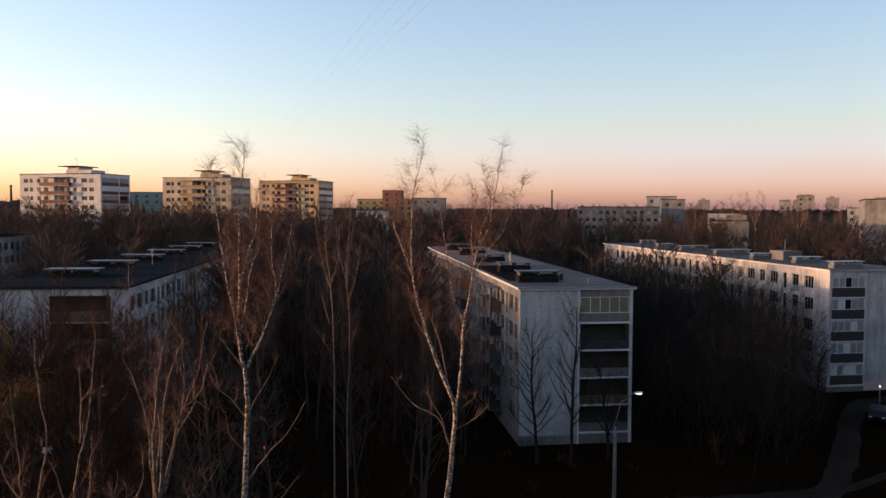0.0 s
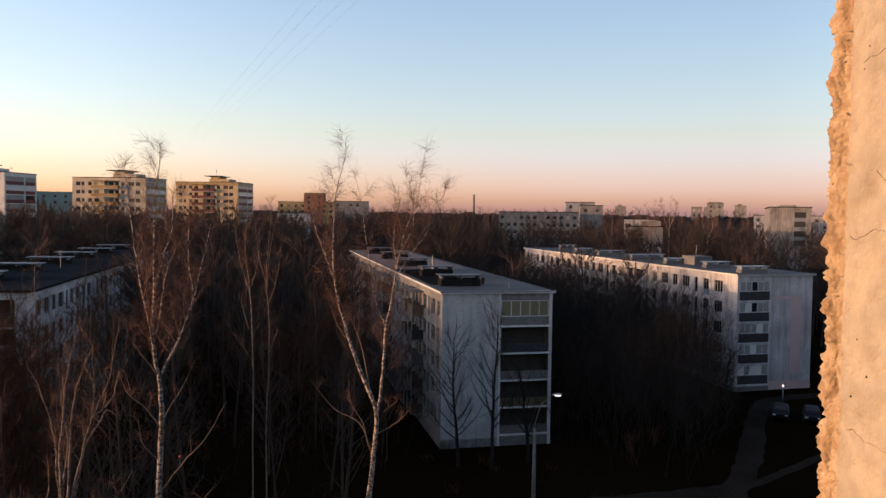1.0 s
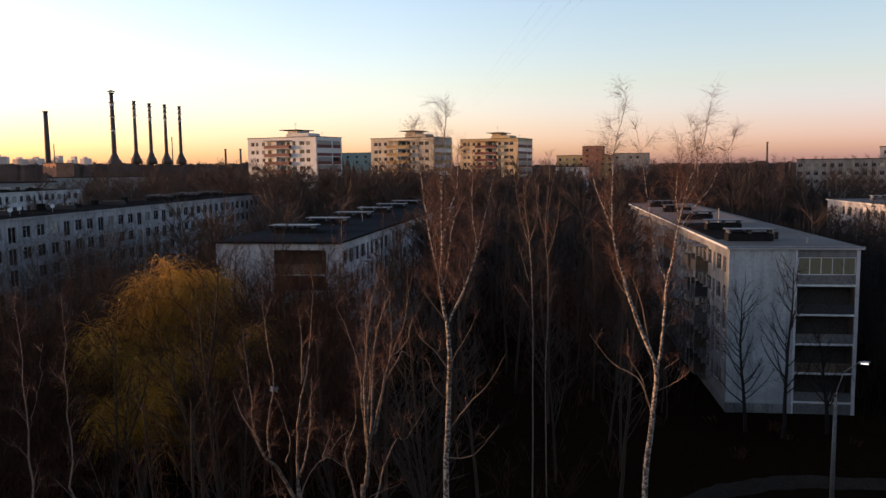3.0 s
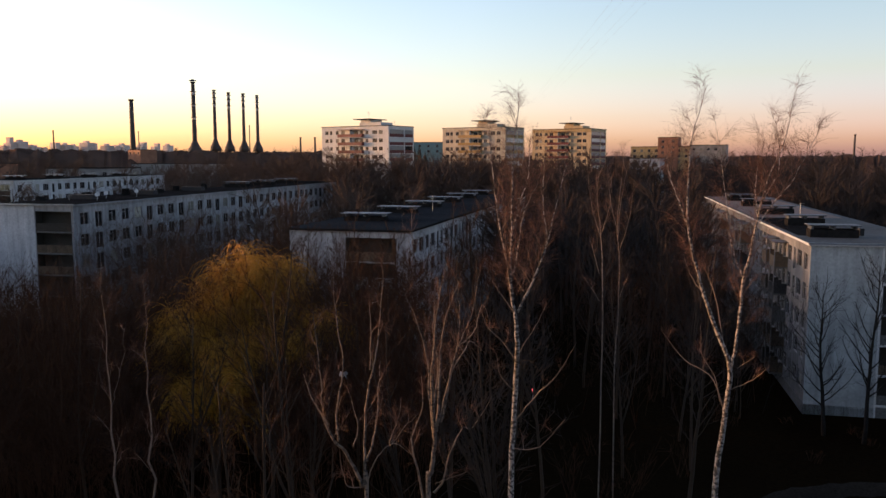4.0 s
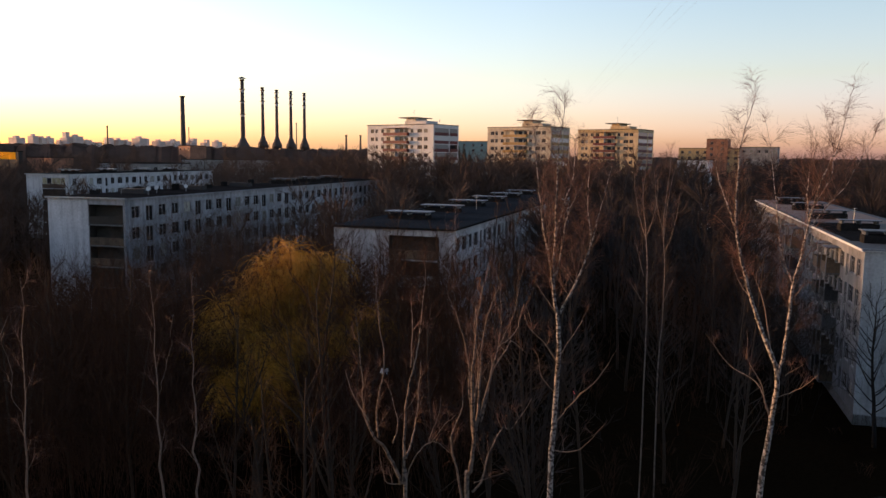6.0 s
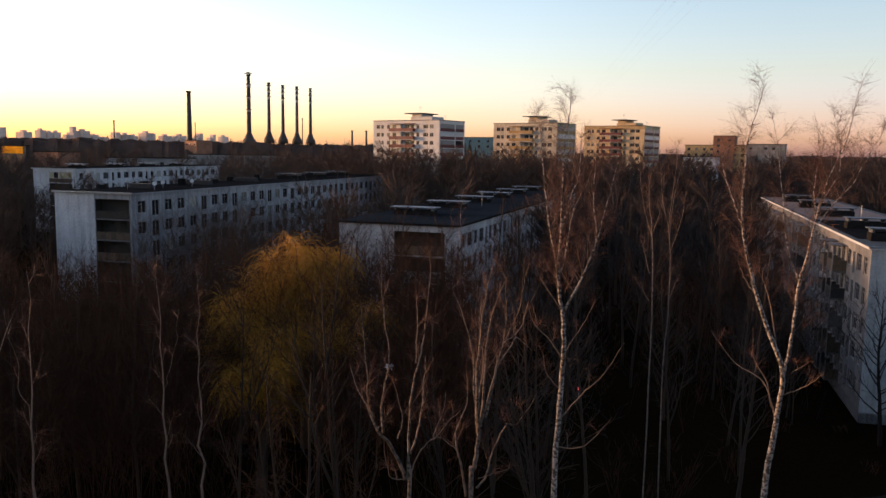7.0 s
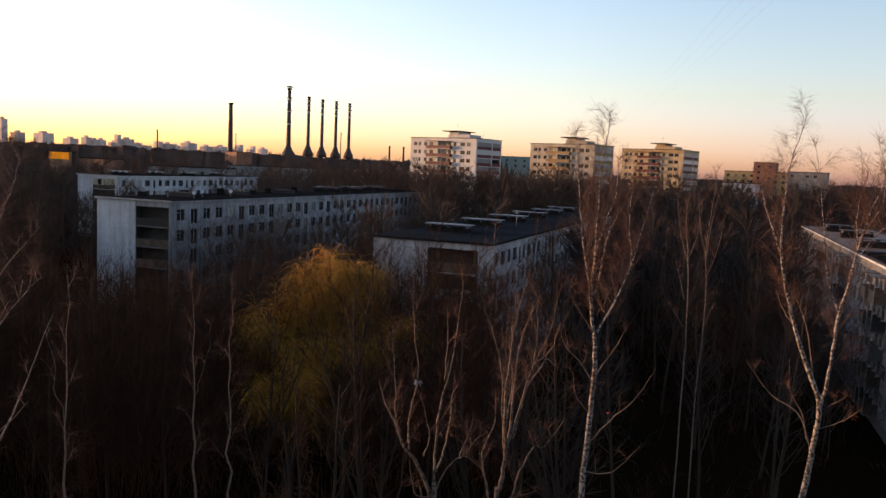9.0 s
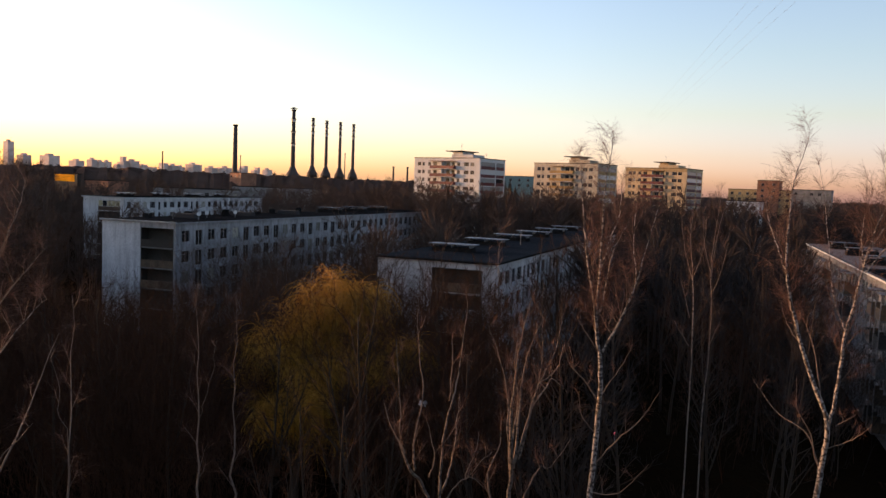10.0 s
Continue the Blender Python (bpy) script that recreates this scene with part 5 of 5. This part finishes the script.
def dark_tree(x, y, h, seed):
    rng = random.Random(seed)
    t = thing("tree", "small dark leafless maple before white wall", "tree", "", pose(x, y, ground_z(x, y)))
    tr, tw = Shape(), Shape()
    stem = grow(rng, Vector((0, 0, -0.3)), Vector((0, 0, 1)), h, 9, 0.07, 0.05)
    tr.tube(stem, taper(10, 0.19, 0.03), 7)
    for i in range(26):
        f = 0.22 + 0.75 * (i + rng.random()) / 26
        p, d = along(stem, f)
        a = rng.uniform(0, 6.28)
        pts = grow(rng, p, Vector((math.cos(a), math.sin(a), 0.75)), h * (0.40 - 0.26 * f) * rng.uniform(0.6, 1.15), 5, 0.16, 0.14)
        tr.tube(pts, taper(6, 0.06 * (1.1 - f) + 0.018, 0.014), 4, False)
        for j in range(10):
            q, e = along(pts, rng.uniform(0.2, 1))
            tw.ribbon(grow(rng, q, e + rvec(rng, 0.7), rng.uniform(0.5, 1.7), 3, 0.2, 0.10), 0.015)
    part("trunk", tr.mesh("trunk", DARK_BARK, True), t)
    part("crown", tw.mesh("crown", DARK_BARK), t)


dark_tree(8.6, 69.6, 12.2, 1)
dark_tree(11.4, 68.6, 14.6, 2)
dark_tree(15.2, 70.6, 9.0, 3)
dark_tree(57.0, 91.2, 5.6, 4)
dark_tree(44.0, 91.0, 6.5, 6)


def willow(x, y, h, spread, seed, strands, label):
    """A weeping willow: arching limbs hung with long yellow shoots."""
    rng = random.Random(seed)
    g = ground_z(x, y)
    t = thing("willow_tree", label, "tree", "", pose(x, y, g))
    tr, tw = Shape(), Shape()
    stem = grow(rng, Vector((0, 0, -0.3)), Vector((0, 0, 1)), h * 0.45, 5, 0.06, 0.1)
    tr.tube(stem, taper(6, 0.42, 0.26), 8)
    arms = []
    for i in range(22):
        a = i * 2.399 + rng.uniform(-0.3, 0.3)
        ring = rng.random() ** 0.6
        p, d = along(stem, rng.uniform(0.6, 1.0))
        tip = Vector((math.cos(a) * spread * ring, math.sin(a) * spread * ring, h * (1.0 - 0.34 * ring * ring) * rng.uniform(0.68, 1.0)))
        c = p.lerp(tip, 0.45) + Vector((0, 0, h * 0.16))
        pts = [p * (1 - s) ** 2 + c * 2 * s * (1 - s) + tip * s * s + rvec(rng, 0.08) for s in [k / 7 for k in range(8)]]
        tr.tube(pts, taper(8, 0.13, 0.02), 5, False)
        arms.append(pts)
    for i in range(strands):
        if i % 26 == 0:
            arm = arms[rng.randrange(len(arms))]
            heart, d = along(arm, rng.uniform(0.42, 1.0))
            size = rng.uniform(0.3, 0.75)
        p = heart + rvec(rng, size)
        out = Vector((p.x, p.y, 0)) * 0.06 + rvec(rng, 0.6) + Vector((0, 0, 0.9))
        ln = rng.uniform(0.08, 0.26) * h * 0.75
        pts, q, e = [p], p, out.normalized()
        for k in range(5):
            e = (e + Vector((0, 0, -0.55)) + rvec(rng, 0.16)).normalized()
            q = q + e * ln / 5
            pts.append(q)
        tw.ribbon(pts, 0.014)
    part("trunk", tr.mesh("trunk", TRUNK, True), t)
    part("crown", tw.mesh("crown", WILLOW), t, "long drooping yellow shoots")


willow(-33.0, 50.3, 16.6, 7.0, 1, 10500, "weeping willow with yellow spring shoots")
willow(-38.0, 49.0, 13.2, 3.6, 5, 2600, "lower weeping willow with yellow spring shoots")
willow(-31.0, 41.8, 11.2, 3.2, 2, 3200, "small weeping willow with greenish yellow shoots")


def fir(x, y, h, seed):
    rng = random.Random(seed)
    t = thing("fir_tree", "dark green fir among bare trees", "tree", "firs", pose(x, y, ground_z(x, y)))
    part("trunk", Shape().tube([Vector((0, 0, -0.3)), Vector((0, 0, h))], [0.2, 0.03], 6).mesh("trunk", TRUNK), t)
    s = Shape()
    for i in range(170):
        f = 0.08 + 0.9 * i / 170
        a = i * 2.4
        ln = h * 0.24 * (1.02 - f) * rng.uniform(0.7, 1.15)
        p = Vector((0, 0, h * f))
        e = Vector((math.cos(a), math.sin(a), -0.25))
        pts = [p, p + e * ln * 0.5, p + e * ln + Vector((0, 0, 0.1 * ln))]
        s.tube(pts, [0.10, 0.22 * min(1, ln), 0.04], 4, False)
    part("crown", s.mesh("crown", FIR), t)


for i in range(9):
    fir(-146 + 3.1 * (i % 5) + 1.5 * (i // 5), 350 + 6 * (i // 5), 24 - 2.5 * (i % 3) + (i % 2), 60 + i)
for i, (x, y, h) in enumerate(((47, 250, 17.5), (51, 252, 16), (44, 251, 15.5))):
    fir(x, y, h, 80 + i)


# ---- street things ----
def street_lamp(x, y, z, h, arm, rise, ang, label, lit=True):
    t = thing("street_lamp", label, "street lamp", "", pose(x, y, z, 0, 0, ang))
    part("pole", Shape().tube([Vector((0, 0, -0.3)), Vector((0, 0, h))], [0.17, 0.11], 10).mesh("pole", CONC_DARK, True), t, "grey concrete pole")
    pts = [Vector((0.02, 0, h - 0.9)), Vector((0.05, 0, h + 0.5)), Vector((arm * 0.35, 0, h + rise * 0.72)), Vector((arm, 0, h + rise))]
    part("arm", Shape().tube(pts, [0.035] * 4, 6).mesh("arm", CONC_DARK, True), t)
    head = Shape()
    for i, (u, r) in enumerate(((0, 0.06), (0.15, 0.12), (0.45, 0.15), (0.7, 0.08))):
        for q in range(8):
            a = 2 * math.pi * q / 8
            head.v.append((arm + u, math.cos(a) * r, h + rise + 0.02 + u * 0.12 + max(math.sin(a), -0.25) * r * 0.7))
        if i:
            for q in range(8):
                head.f.append(((i - 1) * 8 + q, (i - 1) * 8 + (q + 1) % 8, i * 8 + (q + 1) % 8, i * 8 + q))
    hd = part("lamp_head", head.mesh("lamp_head", STEEL, True), t)
    part("lens", box_mesh("lens", LAMP_GLOW if lit else GLASS, arm + 0.15, arm + 0.6, -0.10, 0.10, h + rise - 0.03, h + rise + 0.04, 0.02), hd, "bright white lens")


street_lamp(12.6, 56.4, ground_z(12.6, 56.4), 7.35, 1.25, 2.55, -15, "street lamp on concrete pole, switched on")
gl = thing("garden_lamp", "short post lamp beside the drive, switched on", "street lamp", "", pose(49.6, 88.0, ground_z(49.6, 88)))
part("post", Shape().tube([Vector((0, 0, -0.2)), Vector((0, 0, 2.2))], [0.05, 0.04], 8).mesh("post", STEEL, True), gl)
part("globe", Shape().tube([Vector((0, 0, 2.2)), Vector((0, 0, 2.3)), Vector((0, 0, 2.42)), Vector((0, 0, 2.5))], [0.05, 0.12, 0.12, 0.04], 10).mesh("globe", glow_material("dim_globe", (1, 0.8, 0.6), 1.2), True), gl)


def car(x, y, rz, paint, label):
    t = thing("car", label, "car", "parked cars", pose(x, y, ground_z(x, y) + 0.12, 0, 0, rz))
    prof = [(-2.1, 0.35), (-2.15, 0.75), (-1.55, 0.92), (-0.95, 1.42), (0.75, 1.46), (1.45, 0.98), (2.1, 0.85), (2.15, 0.4)]
    s = Shape()
    for side in (-1, 1):
        for px, pz in prof:
            s.v.append((px, side * (0.84 if pz < 1.1 else 0.62), pz))
    n = len(prof)
    for i in range(n):
        j = (i + 1) % n
        s.f.append((i, j, n + j, n + i))
    s.f += [tuple(range(n))[::-1], tuple(range(n, 2 * n))]
    me = s.mesh("body", paint)
    part("body", me, t)
    part("windscreen", Shape().box(-1.35, 1.1, -0.70, 0.70, 0.98, 1.38, 0.05).mesh("windscreen", BLACK_SHEET), t)
    for wx in (-1.3, 1.35):
        for wy in (-0.80, 0.80):
            wh = part("wheel", Shape().tube([Vector((0, -0.1, 0)), Vector((0, 0.1, 0))], [0.32, 0.32], 14).mesh("wheel", RUBBER), t, m=pose(wx, wy, 0.32))
            part("rim", Shape().tube([Vector((0, -0.11, 0)), Vector((0, 0.11, 0))], [0.18, 0.18], 10).mesh("rim", STEEL), wh)
    for wy in (-0.6, 0.6):
        part("headlight", box_mesh("headlight", TRIM, -2.17, -2.1, wy - 0.15, wy + 0.15, 0.62, 0.74), t)


car(46.6, 83.0, 60, CAR_DARK, "dark blue car parked beside the drive")
car(49.3, 81.4, 62, CAR_DARK, "black car parked beside the drive")
car(52.0, 80.0, 58, CAR_RED, "red car parked beside the drive")

# a scrap of plastic caught in the young birch
sc = Shape()
for i in range(6):
    a = i * 1.05
    sc.quad((0, 0, 0), (0.10 * math.cos(a), 0.10 * math.sin(a), 0.05), (0.13 * math.cos(a + 0.5), 0.12 * math.sin(a + 0.5), -0.02 - 0.02 * i), (0.09 * math.cos(a + 1), 0.09 * math.sin(a + 1), -0.09))
bag = tagged(new("plastic_bag", sc.mesh("plastic_bag", WHITE_FILM)), "torn white plastic scrap caught on birch twigs", "litter")
bag.matrix_world = pose(-9.95, 19.5, 15.95)

# a small red lamp among the trees
rl = thing("signal_lamp", "small red lamp on a thin post", "lamp", "", pose(-16.4, 71.6, ground_z(-16.4, 71.6)))
part("post", Shape().tube([Vector((0, 0, -0.2)), Vector((0, 0, 1.1))], [0.04, 0.035], 8).mesh("post", STEEL, True), rl)
part("lens", Shape().tube([Vector((0, 0, 1.1)), Vector((0, 0, 1.14)), Vector((0, 0, 1.24)), Vector((0, 0, 1.28))], [0.05, 0.11, 0.11, 0.04], 10).mesh("lens", glow_material("red_lens", (1.0, 0.05, 0.04), 4.0), True), rl)

# overhead cables to the far tower
for i, (dx, dz) in enumerate(((0, 0), (0.45, 0.12), (0.9, 0.05), (1.5, 0.3))):
    a, b = Vector((3.2 + dx, 3.0, 27.0 + dz)), Vector((-74 + dx * 2, 285, 35.6 + dz))
    pts = [a.lerp(b, t) - Vector((0, 0, 7.0 * t * (1 - t) * 0.35)) for t in [k / 24 for k in range(25)]]
    tagged(new("cable", Shape().tube(pts, [0.0017] * 25, 5).mesh("cable", STEEL)), "thin black cable strung high between roofs", "cable", "overhead cables")


# ---- the house that the camera looks out from ----
h = thing("host_building", "plastered concrete block with balcony, seen close", "apartment building", "", pose(0.019, 0, 0))
# unseen behind the camera; its added length holds back sky light from there
part("main_wall", box_mesh("main_wall", CONCRETE, -12, 110, -14, -0.7, -1.5, 29.0), h)
part("balcony_slab", box_mesh("balcony_slab", CONCRETE, -2.4, 0.62, -0.7, 0.92, 20.1, 20.28), h)
part("balcony_parapet", box_mesh("balcony_parapet", CONCRETE, -2.4, 0.60, 0.84, 0.92, 20.28, 21.2), h)
part("side_wall", Shape().box(0.578, 0.80, -0.7, 0.925, 18.0, 26.5).mesh("side_wall", PLASTER), h, "lime-plastered side wall with cracks and nail holes")
rng = random.Random(77)
CHIP = []
for i in range(8):
    bm = bmesh.new()
    bmesh.ops.create_icosphere(bm, subdivisions=2, radius=1.0)
    for v in bm.verts:
        v.co *= 1 + 0.5 * noise.noise(v.co * 1.3 + Vector((i * 7, 0, 0))) + 0.25 * noise.noise(v.co * 3.1 + Vector((0, i * 5, 0)))
        v.co.x *= 0.8
    me = bpy.data.meshes.new("chip")
    bm.to_mesh(me)
    bm.free()
    me.materials.append(CHIPS)
    CHIP.append(me)
rim = Shape()
section = ((0.5795, 0.880), (0.5780, 0.900), (0.5765, 0.908), (0.5735, 0.913), (0.5715, 0.918), (0.5705, 0.923), (0.5700, 0.929), (0.5700, 0.935), (0.5705, 0.940), (0.572, 0.945), (0.576, 0.950), (0.585, 0.953), (0.61, 0.954))
ns = len(section)
for j in range(560):
    zz = 21.2 + j * 0.0030 + 0.0
    for i, (sx, sy) in enumerate(section):
        sy = 0.953 - (0.953 - sy) * 0.48
        w = min(i / 3.0, 1.0)
        q = Vector((sx * 40, sy * 40, zz * 26))
        lump = 0.008 * noise.noise(q) + 0.007 * abs(noise.noise(q * 2.1)) + 0.0028 * noise.cell(q * 2.6) + 0.0045 * noise.noise(q * 6.5) + 0.002 * noise.noise(q * 13)
        lump += 0.006 * max(0.0, noise.noise(q * 1.6 + Vector((9, 9, 9))) - 0.15)
        rim.v.append((sx - lump * w * 0.75, sy + lump * w * 0.75, zz))
for j in range(559):
    for i in range(ns - 1):
        rim.f.append((j * ns + i, j * ns + i + 1, (j + 1) * ns + i + 1, (j + 1) * ns + i))
edge = part("broken_edge", rim.mesh("broken_edge", CHIPS), h, "crumbling mortar edge of rough lumps")
for k in range(60):
    r = rng.uniform(0.0008, 0.0018)
    part("chip", rng.choice(CHIP), edge, m=pose(0.571 + rng.uniform(-0.003, 0.004), 0.932 + rng.uniform(-0.014, 0.014), rng.uniform(21.3, 22.7), rng.uniform(0, 360), rng.uniform(0, 360), rng.uniform(0, 360)) @ Matrix.Diagonal((r, r * rng.uniform(0.8, 1.6), r * rng.uniform(0.8, 1.8), 1)))
# holes are dark plugs: their inner shade is put into the colour
for i in range(26):
    y, z, r = rng.uniform(0.74, 0.905), rng.uniform(21.5, 22.45), rng.choice((0.0008, 0.001, 0.0015, 0.0015, 0.003))
    pts = [Vector((0.5772, 0, 0)), Vector((0.581, 0, 0))]
    part("nail_hole", Shape().tube(pts, [r, r * 0.8], 9).mesh("nail_hole", HOLE), h, m=pose(0, y, z))
# cracks are raised dark lines, the shade in them given by colour
for i, (y, z, ln) in enumerate(((0.915, 21.98, 0.20), (0.90, 22.19, 0.16), (0.91, 21.74, 0.12), (0.87, 22.06, 0.10))):
    p = Vector((0.5778, y, z))
    pts = [p.copy()]
    for k in range(30):
        p = p + Vector((0, -ln / 30, rng.uniform(-0.0035, 0.0035)))
        pts.append(p.copy())
    part("crack", Shape().tube(pts, [0.0004 * (1 - k / 36) * rng.uniform(0.4, 1.3) for k in range(31)], 5).mesh("crack", HOLE), h)
